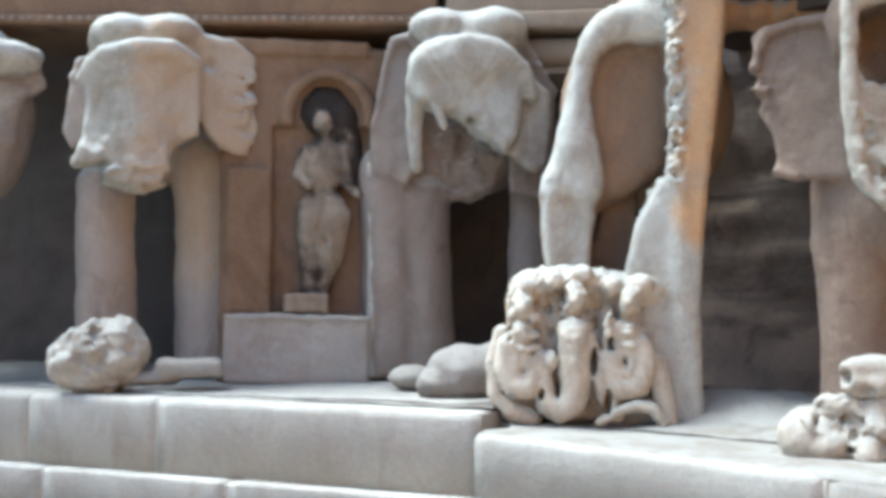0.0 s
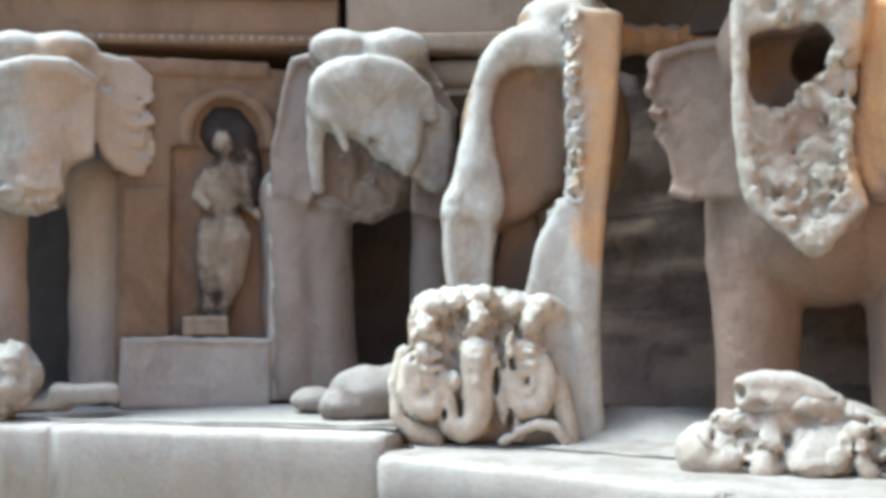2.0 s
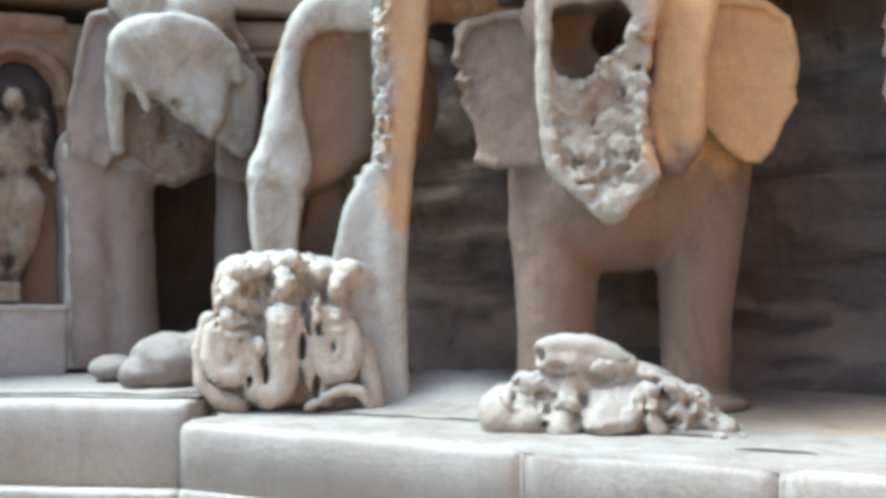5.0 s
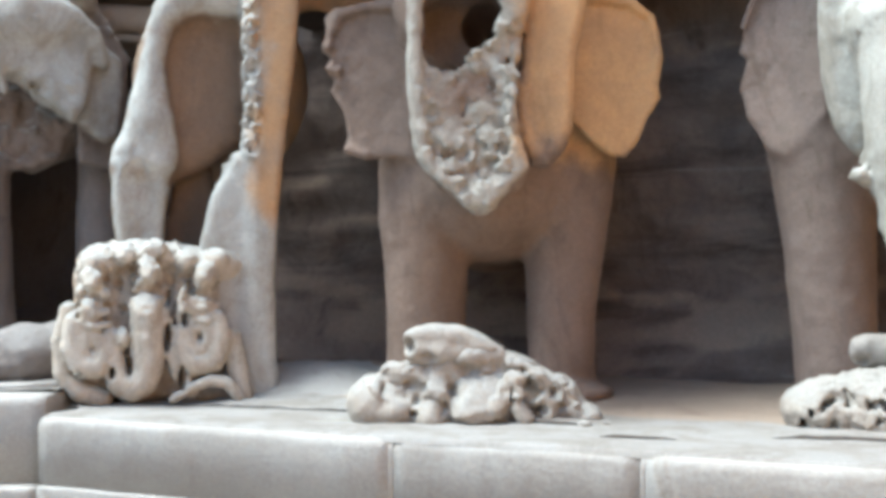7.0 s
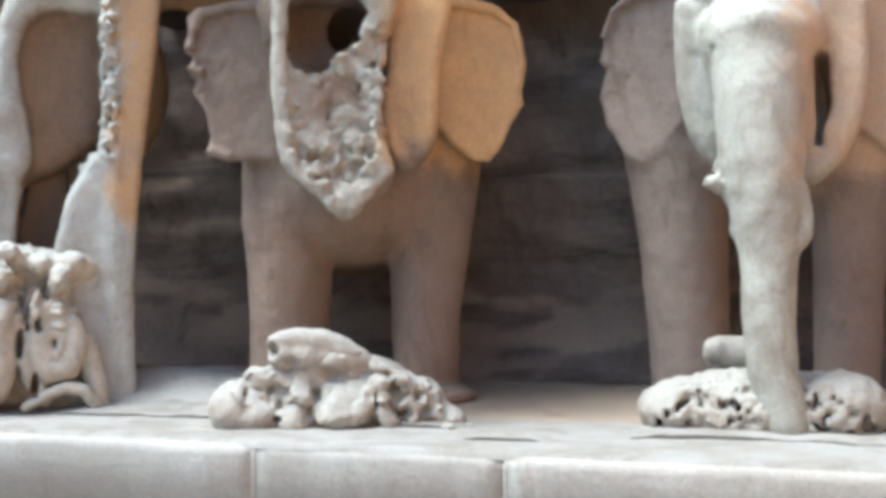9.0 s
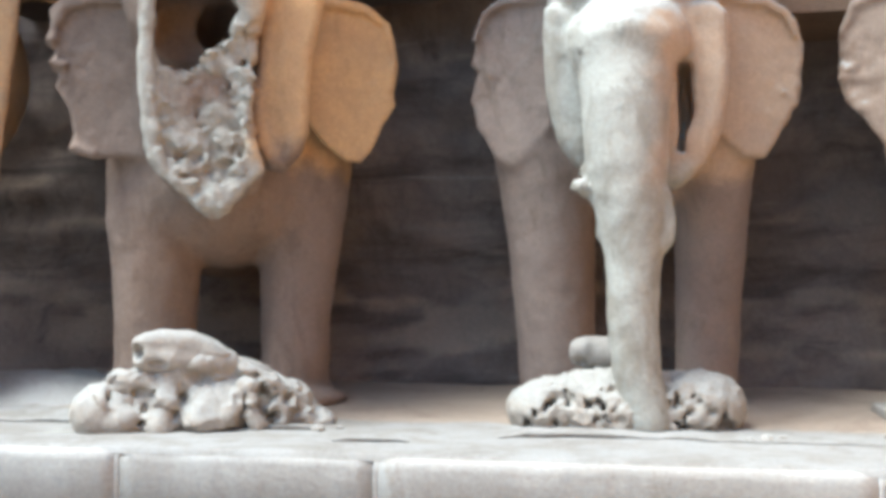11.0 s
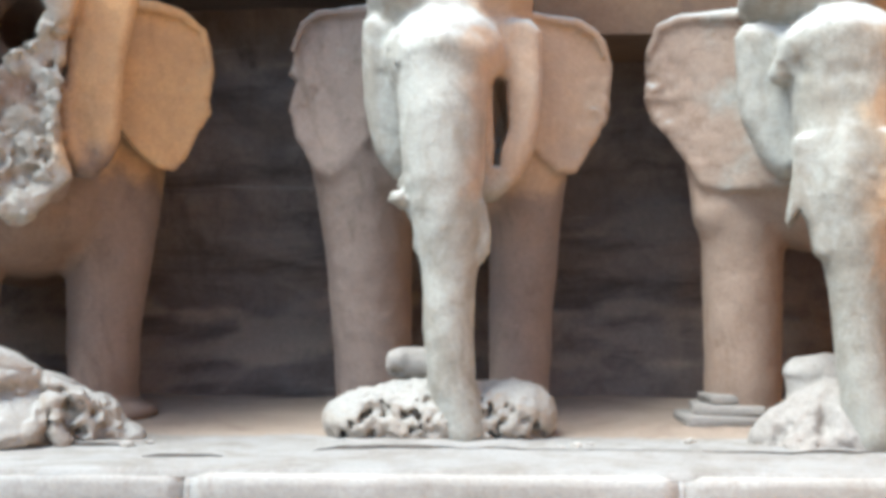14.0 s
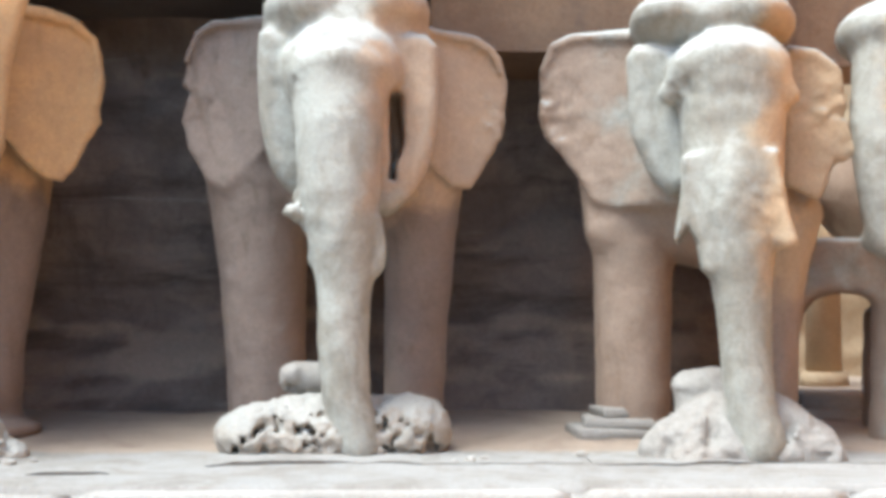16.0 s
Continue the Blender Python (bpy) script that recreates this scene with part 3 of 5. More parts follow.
whole.ball(-0.271, -0.30, 1.447, 0.032, 0.05, 0.045, k=0.02)
whole.rough(-0.245, -0.30, 2.103, 0.191, 0.018, 0.05, 7)
whole.chain((0.274, -0.10, 2.037, 0.043), (0.284, -0.05, 1.795, 0.046), (0.252, -0.05, 1.567, 0.026), k=0.02, deep=5, cut=True)
whole.sheet(0.32, 0.2, [(0.13, 2.20), (0.41, 2.21), (0.42, 1.52), (0.14, 1.46)], k=0.02)
whole.chain((-0.162, -0.57, 1.284, 0.006), (-0.031, -0.60, 1.258, 0.008), (0.099, -0.57, 1.274, 0.006), k=0.012, cut=True)
whole.chain((-0.161, -0.57, 1.208, 0.006), (-0.031, -0.60, 1.183, 0.008), (0.100, -0.57, 1.198, 0.006), k=0.012, cut=True)
whole.chain((-0.160, -0.57, 1.132, 0.006), (-0.030, -0.60, 1.107, 0.008), (0.100, -0.57, 1.121, 0.006), k=0.012, cut=True)
whole.chain((-0.158, -0.57, 0.889, 0.006), (-0.028, -0.60, 0.865, 0.008), (0.102, -0.57, 0.878, 0.006), k=0.012, cut=True)
whole.chain((-0.158, -0.57, 0.813, 0.006), (-0.028, -0.60, 0.790, 0.008), (0.102, -0.57, 0.802, 0.006), k=0.012, cut=True)
whole.chain((-0.157, -0.57, 0.738, 0.006), (-0.027, -0.60, 0.714, 0.008), (0.103, -0.57, 0.726, 0.006), k=0.012, cut=True)
whole.chain((-0.156, -0.57, 0.647, 0.006), (-0.026, -0.60, 0.624, 0.008), (0.103, -0.57, 0.635, 0.006), k=0.012, cut=True)
whole.chain((-0.155, -0.57, 0.557, 0.006), (-0.026, -0.60, 0.534, 0.008), (0.104, -0.57, 0.545, 0.006), k=0.012, cut=True)
whole.chain((-0.155, -0.57, 0.467, 0.006), (-0.025, -0.60, 0.444, 0.008), (0.105, -0.57, 0.454, 0.006), k=0.012, cut=True)
whole.chain((-0.154, -0.57, 0.376, 0.006), (-0.024, -0.60, 0.354, 0.008), (0.105, -0.57, 0.364, 0.006), k=0.012, cut=True)
whole.chain((-0.728, 0.20, 1.236, 0.010), (-0.323, 0.20, 1.212, 0.010), k=0.02, cut=True)
whole.chain((-0.725, 0.20, 1.066, 0.010), (-0.321, 0.20, 1.041, 0.010), k=0.02, cut=True)
whole.chain((-0.723, 0.20, 0.896, 0.010), (-0.320, 0.20, 0.871, 0.010), k=0.02, cut=True)
whole.chain((-0.721, 0.20, 0.694, 0.010), (-0.318, 0.20, 0.667, 0.010), k=0.02, cut=True)
whole.rough(-0.301, -0.30, 1.335, 0.159, 0.03, 0.06, 5)
whole.rough(-0.020, -0.10, 2.549, 0.558, 0.012, 0.1, 6)
whole.weather(0.005, 0.17, 3)
whole.weather(0.0035, 0.06, 403)
statue("elephant_statue", whole, (-0.259, 6.745, 0.800), 2.20, PALE_FRONT, "weathered pale stone elephant with its whole trunk reaching down", "statue", "row of elephant statues", base=0)

broken = Clay((-1.35, -0.7, -0.05), (1.25, 1.8, 3.0), 0.0165)
broken.ball(-0.012, 0.25, 2.506, 0.537, 0.5, 0.429)
broken.ball(0.025, 0.20, 2.782, 0.462, 0.45, 0.320)
broken.sheet(-0.20, 0.42, [(-0.38, 2.72), (0.34, 2.72), (0.29, 2.39), (0.24, 2.20), (0.21, 2.02), (0.20, 1.79), (0.24, 1.61), (0.29, 1.46), (0.16, 1.32), (0.03, 1.19), (-0.12, 1.27), (-0.26, 1.39), (-0.36, 1.51), (-0.40, 1.79), (-0.41, 2.11)], soft=0.04, k=0.04)
broken.sheet(-0.30, 0.7, [(-0.34, 2.46), (-0.35, 2.16), (-0.29, 2.05), (-0.12, 2.03), (-0.03, 2.13), (0.09, 2.23), (0.15, 2.38), (0.06, 2.49), (-0.2, 2.50)], soft=0.04, k=0.05, cut=True)
broken.ball(0.03, 0.02, 2.36, 0.13, 0.42, 0.15, k=0.04, cut=True)
broken.sheet(-0.46, 0.20, [(-0.335, 2.10), (0.05, 2.12), (0.20, 2.32), (0.27, 2.32), (0.17, 2.02), (0.16, 1.78), (0.20, 1.55), (0.06, 1.36), (-0.18, 1.42), (-0.30, 1.54), (-0.33, 1.80)], soft=0.03, k=0.03, cut=True)
broken.ball(-0.06, -0.52, 1.76, 0.24, 0.20, 0.30, k=0.06, cut=True)
broken.ball(0.00, -0.33, 1.27, 0.085, 0.09, 0.075, k=0.03)
broken.ball(-0.05, -0.36, 1.33, 0.06, 0.06, 0.05, k=0.02)
broken.ball(0.12, -0.28, 1.40, 0.15, 0.06, 0.10, k=0.05)
broken.chain((-0.372, -0.35, 2.62, 0.05), (-0.380, -0.36, 2.25, 0.03), (-0.378, -0.36, 1.90, 0.03), (-0.345, -0.36, 1.58, 0.03), (-0.29, -0.35, 1.47, 0.03), k=0.06)
broken.shatter(-0.03, -0.35, 1.75, 0.36, 0.30, 0.46, 0.020, 0.13, 11)
broken.shatter(0.16, -0.36, 2.02, 0.17, 0.25, 0.40, 0.020, 0.07, 13)
broken.shatter(-0.06, -0.38, 1.58, 0.36, 0.25, 0.26, 0.013, 0.07, 16)
broken.shatter(0.02, -0.36, 1.34, 0.22, 0.25, 0.22, 0.018, 0.07, 14)
broken.shatter(-0.02, -0.35, 1.80, 0.42, 0.35, 0.62, 0.012, 0.06, 15)
broken.shatter(-0.02, -0.35, 1.80, 0.42, 0.35, 0.62, 0.008, 0.035, 21)
broken.rough(-0.05, -0.35, 2.60, 0.35, 0.035, 0.09, 19)
broken.rough(-0.25, -0.2, 2.25, 0.30, 0.022, 0.08, 20)
broken.sheet(-0.10, 0.28, [(0.30, 2.66), (0.68, 2.62), (0.64, 2.44), (0.57, 2.10), (0.56, 1.73), (0.51, 1.58), (0.42, 1.48), (0.31, 1.49), (0.23, 1.64), (0.195, 1.86), (0.26, 2.14), (0.29, 2.42)], soft=0.075, k=0.02)
broken.chain((0.34, -0.27, 2.30, 0.03), (0.30, -0.27, 1.90, 0.04), (0.36, -0.26, 1.62, 0.03), k=0.06, cut=True)
broken.sheet(0.28, 0.09, [(0.57, 2.58), (0.80, 2.60), (0.98, 2.59), (1.08, 2.55), (1.13, 2.50), (1.17, 2.40), (1.18, 2.28), (1.17, 2.12), (1.15, 2.05), (1.17, 1.98), (1.12, 1.89), (1.07, 1.82), (1.04, 1.75), (1.01, 1.67), (0.94, 1.58), (0.83, 1.60), (0.69, 1.70), (0.56, 1.85)], soft=0.022, slant=0.22, k=0.02)
broken.chain((0.600, 0.22, 2.592, 0.04), (0.80, 0.26, 2.60, 0.038), (0.965, 0.30, 2.575, 0.036), (1.101, 0.34, 2.482, 0.032), (1.150, 0.36, 2.280, 0.026), (1.14, 0.37, 2.10, 0.018), k=0.02)
broken.ball(0.82, 0.14, 2.20, 0.22, 0.09, 0.32, k=0.06, cut=True)
broken.chain((1.06, 0.27, 2.16, 0.012), (1.09, 0.27, 2.06, 0.018), (1.05, 0.27, 1.92, 0.012), k=0.02, cut=True)
broken.sheet(0.35, 0.1, [(-0.42, 2.57), (-0.62, 2.58), (-0.94, 2.58), (-1.01, 2.52), (-0.99, 2.40), (-1.02, 2.29), (-0.96, 2.25), (-1.00, 2.16), (-0.94, 2.11), (-0.97, 2.04), (-0.88, 1.89), (-0.85, 1.75), (-0.87, 1.63), (-0.72, 1.59), (-0.42, 1.60)], soft=0.022, slant=-0.15, k=0.02)
broken.chain((-0.444, 0.26, 2.570, 0.042), (-0.70, 0.32, 2.57, 0.038), (-0.90, 0.34, 2.53, 0.036), (-0.96, 0.36, 2.42, 0.034), (-0.975, 0.36, 2.32, 0.028), k=0.02)
broken.ball(-0.93, 0.36, 2.165, 0.06, 0.04, 0.02, k=0.03)
broken.ball(-0.68, 0.22, 2.42, 0.22, 0.11, 0.11, k=0.04, cut=True)
broken.ball(-0.66, 0.24, 2.05, 0.16, 0.05, 0.28, k=0.08, cut=True)
broken.chain((-0.85, 0.35, 1.650, 0.02), (-0.74, 0.34, 1.615, 0.022), k=0.05)
broken.rough(1.137, 0.35, 2.054, 0.399, 0.010, 0.06, 17)
broken.rough(-0.95, 0.35, 2.20, 0.30, 0.022, 0.06, 18)
broken.ball(0.040, 0.80, 1.510, 0.693, 0.6, 0.600, k=0.1)
broken.chain((-0.427, 0.70, 1.655, 0.251), (-0.388, 0.66, 1.234, 0.287), (-0.358, 0.65, 0.856, 0.276), (-0.359, 0.65, 0.480, 0.257), (-0.379, 0.65, -0.045, 0.249), k=0.08)
broken.chain((0.644, 0.74, 1.811, 0.290), (0.607, 0.70, 1.386, 0.289), (0.565, 0.67, 0.966, 0.257), (0.538, 0.65, 0.550, 0.226), (0.542, 0.65, -0.015, 0.226), k=0.08)
broken.ball(0.085, 1.40, 1.481, 0.663, 0.6, 0.622, k=0.15)
broken.ball(0.573, 0.55, 0.070, 0.298, 0.3, 0.082, k=0.06)
broken.chain((-0.585, 0.20, 0.890, 0.011), (-0.335, 0.15, 0.860, 0.011), (-0.107, 0.20, 0.877, 0.011), k=0.02, cut=True)
broken.chain((-0.585, 0.20, 0.713, 0.011), (-0.335, 0.15, 0.684, 0.011), (-0.107, 0.20, 0.700, 0.011), k=0.02, cut=True)
broken.chain((-0.585, 0.20, 0.625, 0.011), (-0.336, 0.15, 0.596, 0.011), (-0.108, 0.20, 0.611, 0.011), k=0.02, cut=True)
broken.chain((-0.585, 0.20, 0.508, 0.011), (-0.336, 0.15, 0.480, 0.011), (-0.108, 0.20, 0.495, 0.011), k=0.02, cut=True)
broken.chain((0.303, 0.20, 1.135, 0.011), (0.513, 0.15, 1.104, 0.011), (0.731, 0.20, 1.123, 0.011), k=0.02, cut=True)
broken.chain((0.302, 0.20, 0.957, 0.011), (0.512, 0.15, 0.927, 0.011), (0.730, 0.20, 0.945, 0.011), k=0.02, cut=True)
broken.chain((0.300, 0.20, 0.567, 0.011), (0.510, 0.15, 0.539, 0.011), (0.727, 0.20, 0.554, 0.011), k=0.02, cut=True)
broken.weather(0.006, 0.18, 21)
broken.weather(0.0035, 0.06, 421)
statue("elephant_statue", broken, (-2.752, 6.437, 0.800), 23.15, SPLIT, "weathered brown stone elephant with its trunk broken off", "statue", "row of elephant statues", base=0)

ragged = Clay((-1.25, -0.75, -0.05), (1.2, 1.8, 3.0), 0.021)
ragged.ball(-0.123, 0.18, 2.473, 0.482, 0.42, 0.197)
ragged.ball(-0.342, 0.10, 2.507, 0.242, 0.36, 0.148, k=0.04)
ragged.ball(0.102, 0.10, 2.487, 0.242, 0.36, 0.148, k=0.04)
ragged.ball(-0.021, -0.14, 2.153, 0.337, 0.29, 0.214, k=0.07)
ragged.ball(-0.194, -0.36, 2.035, 0.056, 0.1, 0.034, k=0.05, cut=True)
ragged.ball(0.162, -0.36, 2.031, 0.056, 0.1, 0.034, k=0.05, cut=True)
ragged.chain((-0.003, -0.16, 2.065, 0.297), (-0.003, -0.20, 1.742, 0.276), (0.003, -0.26, 1.484, 0.261), k=0.07)
ragged.sheet(-0.30, 0.32, [(-0.27, 1.64), (0.23, 1.66), (0.26, 1.44), (0.33, 1.15), (0.24, 1.14), (0.18, 1.22), (0.09, 1.05), (-0.09, 1.02), (-0.17, 1.02), (-0.19, 1.17), (-0.24, 1.27), (-0.32, 1.15), (-0.28, 1.42)], soft=0.025, k=0.04)
ragged.chain((0.008, -0.33, 1.323, 0.207), (0.029, -0.34, 1.078, 0.173), (0.041, -0.34, 0.835, 0.147), (0.058, -0.34, 0.503, 0.135), (0.079, -0.34, 0.264, 0.132), (0.121, -0.34, 0.092, 0.138), k=0.07)
ragged.sheet(0.03, 0.32, [(-0.61, 2.36), (-0.23, 2.31), (-0.20, 1.50), (-0.35, 1.46), (-0.47, 1.57), (-0.58, 1.83)], soft=0.1, k=0.05)
ragged.sheet(0.24, 0.09, [(-0.30, 2.53), (-0.62, 2.53), (-1.01, 2.53), (-1.12, 2.46), (-1.18, 2.31), (-1.19, 2.05), (-1.16, 1.90), (-1.04, 1.76), (-0.93, 1.62), (-0.84, 1.47), (-0.70, 1.42), (-0.30, 1.45)], soft=0.022, slant=-0.2, k=0.02)
ragged.sheet(0.30, 0.09, [(0.30, 2.36), (0.49, 2.32), (0.62, 2.22), (0.65, 1.92), (0.71, 1.76), (0.56, 1.63), (0.48, 1.45), (0.29, 1.54)], soft=0.022, slant=0.2, k=0.02)
ragged.chain((-0.621, 0.26, 2.472, 0.031), (-0.957, 0.32, 2.491, 0.028), (-1.084, 0.34, 2.453, 0.024), (-1.162, 0.36, 2.289, 0.017), k=0.03)
ragged.chain((0.333, 0.26, 2.331, 0.031), (0.469, 0.31, 2.315, 0.028), (0.571, 0.33, 2.240, 0.024), k=0.03)
ragged.ball(-0.855, 0.20, 2.104, 0.170, 0.05, 0.238, k=0.1, cut=True)
ragged.ball(0.452, 0.20, 1.981, 0.102, 0.05, 0.238, k=0.08, cut=True)
ragged.rough(-1.156, 0.34, 2.035, 0.382, 0.02, 0.06, 35)
ragged.rough(0.648, 0.34, 1.864, 0.382, 0.025, 0.06, 36)
ragged.ball(-0.169, 0.75, 1.738, 0.606, 0.6, 0.662, k=0.1)
ragged.chain((-0.823, 0.50, 1.619, 0.128), (-0.736, 0.50, 1.332, 0.185), (-0.581, 0.52, 1.225, 0.142), k=0.06)
ragged.chain((-0.629, 0.60, 1.338, 0.267), (-0.626, 0.62, 0.981, 0.246), (-0.629, 0.63, 0.553, 0.235), (-0.632, 0.64, 0.091, 0.232), k=0.06)
ragged.chain((0.304, 0.60, 1.393, 0.216), (0.268, 0.62, 1.048, 0.163), (0.243, 0.62, 0.632, 0.134), (0.229, 0.64, 0.011, 0.127), k=0.06)
ragged.ball(-0.109, 1.40, 1.700, 0.599, 0.6, 0.599, k=0.15)
ragged.chain((-0.34, -0.22, 2.02, 0.070), (-0.25, -0.29, 2.14, 0.085), (-0.02, -0.36, 2.20, 0.100), (0.16, -0.29, 2.15, 0.085), (0.28, -0.22, 1.99, 0.070), k=0.05)
ragged.chain((-0.29, -0.50, 1.93, 0.035), (-0.02, -0.50, 1.98, 0.035), (0.24, -0.50, 1.92, 0.035), k=0.07, cut=True)
ragged.rough(-0.217, -0.30, 2.048, 0.189, 0.018, 0.05, 34)
ragged.ball(-0.036, -0.55, 1.827, 0.091, 0.1, 0.152, k=0.1, cut=True)
ragged.chain((-0.073, -0.53, 0.953, 0.006), (0.055, -0.56, 0.928, 0.008), (0.180, -0.53, 0.940, 0.006), k=0.012, cut=True)
ragged.chain((-0.074, -0.53, 0.864, 0.006), (0.054, -0.56, 0.840, 0.008), (0.179, -0.53, 0.852, 0.006), k=0.012, cut=True)
ragged.chain((-0.075, -0.53, 0.775, 0.006), (0.053, -0.56, 0.753, 0.008), (0.178, -0.53, 0.765, 0.006), k=0.012, cut=True)
ragged.chain((-0.076, -0.53, 0.687, 0.006), (0.052, -0.56, 0.665, 0.008), (0.177, -0.53, 0.677, 0.006), k=0.012, cut=True)
ragged.chain((-0.077, -0.53, 0.584, 0.006), (0.051, -0.56, 0.563, 0.008), (0.176, -0.53, 0.575, 0.006), k=0.012, cut=True)
ragged.chain((-0.078, -0.53, 0.481, 0.006), (0.050, -0.56, 0.462, 0.008), (0.174, -0.53, 0.474, 0.006), k=0.012, cut=True)
ragged.chain((-0.079, -0.53, 0.364, 0.006), (0.049, -0.56, 0.346, 0.008), (0.173, -0.53, 0.358, 0.006), k=0.012, cut=True)
ragged.rough(0.032, -0.40, 1.378, 0.342, 0.008, 0.04, 31)
ragged.rough(-0.080, -0.10, 2.435, 0.521, 0.012, 0.1, 32)
ragged.weather(0.005, 0.17, 33)
ragged.weather(0.0035, 0.06, 433)
statue("elephant_statue", ragged, (1.945, 6.411, 0.800), -16.88, PALE_OCHRE, "weathered cream stone elephant with ragged broken tusks", "statue", "row of elephant statues", base=0)

last = Clay((-0.9, -0.6, -0.05), (1.4, 1.9, 2.9), 0.026)
last.chain((0.111, 0.00, 2.276, 0.195), (0.073, -0.05, 1.900, 0.176), (0.082, -0.10, 1.528, 0.158), (0.108, -0.10, 1.232, 0.126), k=0.08)
last.ball(0.211, 0.15, 2.471, 0.399, 0.4, 0.218)
last.ball(0.026, -0.05, 1.220, 0.078, 0.08, 0.056)
last.sheet(0.60, 0.7, [(-0.59, 1.27), (0.59, 1.25), (0.58, 0.63), (0.19, 0.63), (0.09, 0.81), (-0.04, 0.91), (-0.21, 0.93), (-0.35, 0.89), (-0.43, 0.77), (-0.48, 0.55), (-0.50, 0.44), (-0.59, 0.44)], soft=0.05, k=0.05)
last.ball(0.218, 1.00, 1.635, 0.607, 0.5, 0.485)
last.chain((0.195, 0.40, 1.155, 0.187), (0.160, 0.40, 0.564, 0.165), (0.137, 0.40, -0.023, 0.165), k=0.05)
last.chain((0.014, 0.90, 0.769, 0.072), (-0.003, 0.90, -0.084, 0.072), k=0.03)
last.chain((-0.552, 0.70, 0.917, 0.062), (-0.578, 0.70, -0.088, 0.058), k=0.03)
last.weather(0.007, 0.17, 41)
last.weather(0.0035, 0.06, 441)
statue("elephant_statue", last, (2.820, 6.625, 0.800), -23.06, PALE_OCHRE, "ochre stone elephant with an arched belly in the side bay", "statue", "row of elephant statues", base=0)

forepart = Clay((-1.1, -0.7, -0.05), (1.5, 1.9, 3.3), 0.018)
forepart.ball(0.20, 0.20, 2.984, 0.36, 0.4, 0.235)
forepart.sheet(0.08, 0.58, [(-0.17, 2.92), (0.26, 2.95), (0.24, 1.80), (0.03, 1.65), (-0.13, 1.55), (-0.29, 1.50), (-0.33, 1.30), (-0.34, 1.02), (-0.32, 0.0), (-0.64, 0.0), (-0.65, 1.02), (-0.68, 1.30), (-0.69, 1.54), (-0.65, 1.72), (-0.58, 1.94), (-0.52, 2.23), (-0.47, 2.51), (-0.41, 2.70), (-0.31, 2.84)], soft=0.13, k=0.08)
forepart.sheet(-0.28, 0.6, [(-0.27, 2.52), (-0.16, 2.62), (0.26, 2.63), (0.23, 1.50), (-0.24, 1.48), (-0.25, 1.80), (-0.31, 2.11), (-0.32, 2.38)], soft=0.08, k=0.17, cut=True)
forepart.ball(-0.44, -0.05, 1.88, 0.125, 0.15, 0.26, k=0.08)
forepart.ball(-0.575, -0.10, 1.64, 0.105, 0.12, 0.13, k=0.06)
forepart.ball(-0.40, -0.10, 1.62, 0.09, 0.09, 0.08, k=0.05)
forepart.chain((-0.47, -0.32, 1.43, 0.19), (-0.45, -0.33, 1.10, 0.21), (-0.44, -0.33, 0.7, 0.2), k=0.05, cut=True)
forepart.sheet(0.38, 0.24, [(-0.27, 1.56), (-0.01, 1.62), (-0.02, 0.0), (-0.38, 0.0), (-0.36, 1.05)], soft=0.04, k=0.03)
forepart.sheet(-0.14, 0.46, [(0.15, 1.68), (0.30, 1.64), (0.34, 0.98), (0.40, 0.10), (0.42, 0.0), (-0.22, 0.0), (-0.14, 0.82), (-0.09, 1.06), (-0.03, 1.37), (0.04, 1.49)], soft=0.06, k=0.04)
forepart.sheet(-0.18, 0.40, [(0.20, 2.98), (0.58, 2.95), (0.57, 2.75), (0.55, 2.47), (0.51, 2.07), (0.46, 1.68), (0.42, 1.21), (0.39, 0.66), (0.40, 0.0), (0.22, 0.0), (0.24, 1.56), (0.20, 2.2)], soft=0.05, k=0.09)
forepart.ball(0.352, 0.10, 2.767, 0.251, 0.3, 0.243)
for z in (2.86, 2.70, 2.54, 2.38, 2.22, 2.06, 1.90, 1.74):
    forepart.shatter(0.235, -0.34, z, 0.085, 0.25, 0.14, 0.045, 0.045, int(z * 100))
forepart.rough(0.10, -0.2, 1.55, 0.22, 0.03, 0.07, 51)
forepart.rough(-0.56, -0.15, 1.58, 0.20, 0.015, 0.05, 52)
forepart.chain((0.465, 0.30, 2.918, 0.174), (0.756, 0.35, 2.906, 0.100), (1.420, 0.42, 2.957, 0.109), k=0.05)
forepart.rough(0.990, 0.25, 2.908, 0.494, 0.03, 0.08, 57)
forepart.ball(0.050, 0.95, 2.319, 0.670, 0.6, 0.759, k=0.15)
forepart.weather(0.005, 0.18, 55)
forepart.weather(0.0035, 0.06, 455)
statue("animal_statue", forepart, (-4.793, 6.529, 0.800), 36.28, PALE_RIM, "pale stone animal forepart split along a rough strip", "statue", base=0)

second = Clay((-1.2, -0.7, -0.1), (1.2, 1.6, 3.1), 0.023)
second.ball(0.017, 0.25, 2.834, 0.505, 0.4, 0.248)
second.ball(-0.221, 0.14, 2.908, 0.273, 0.35, 0.169, k=0.03)
second.ball(0.246, 0.14, 2.913, 0.273, 0.35, 0.169, k=0.03)
second.ball(-0.029, -0.10, 2.560, 0.450, 0.26, 0.248, k=0.06)
second.sheet(-0.08, 0.34, [(-0.43, 2.54), (0.43, 2.57), (0.46, 2.17), (0.41, 1.94), (0.31, 1.82), (0.18, 1.94), (0.02, 2.11), (-0.25, 2.21), (-0.42, 2.25)], soft=0.08, k=0.05)
second.ball(-0.028, -0.04, 2.401, 0.367, 0.22, 0.275, k=0.06)
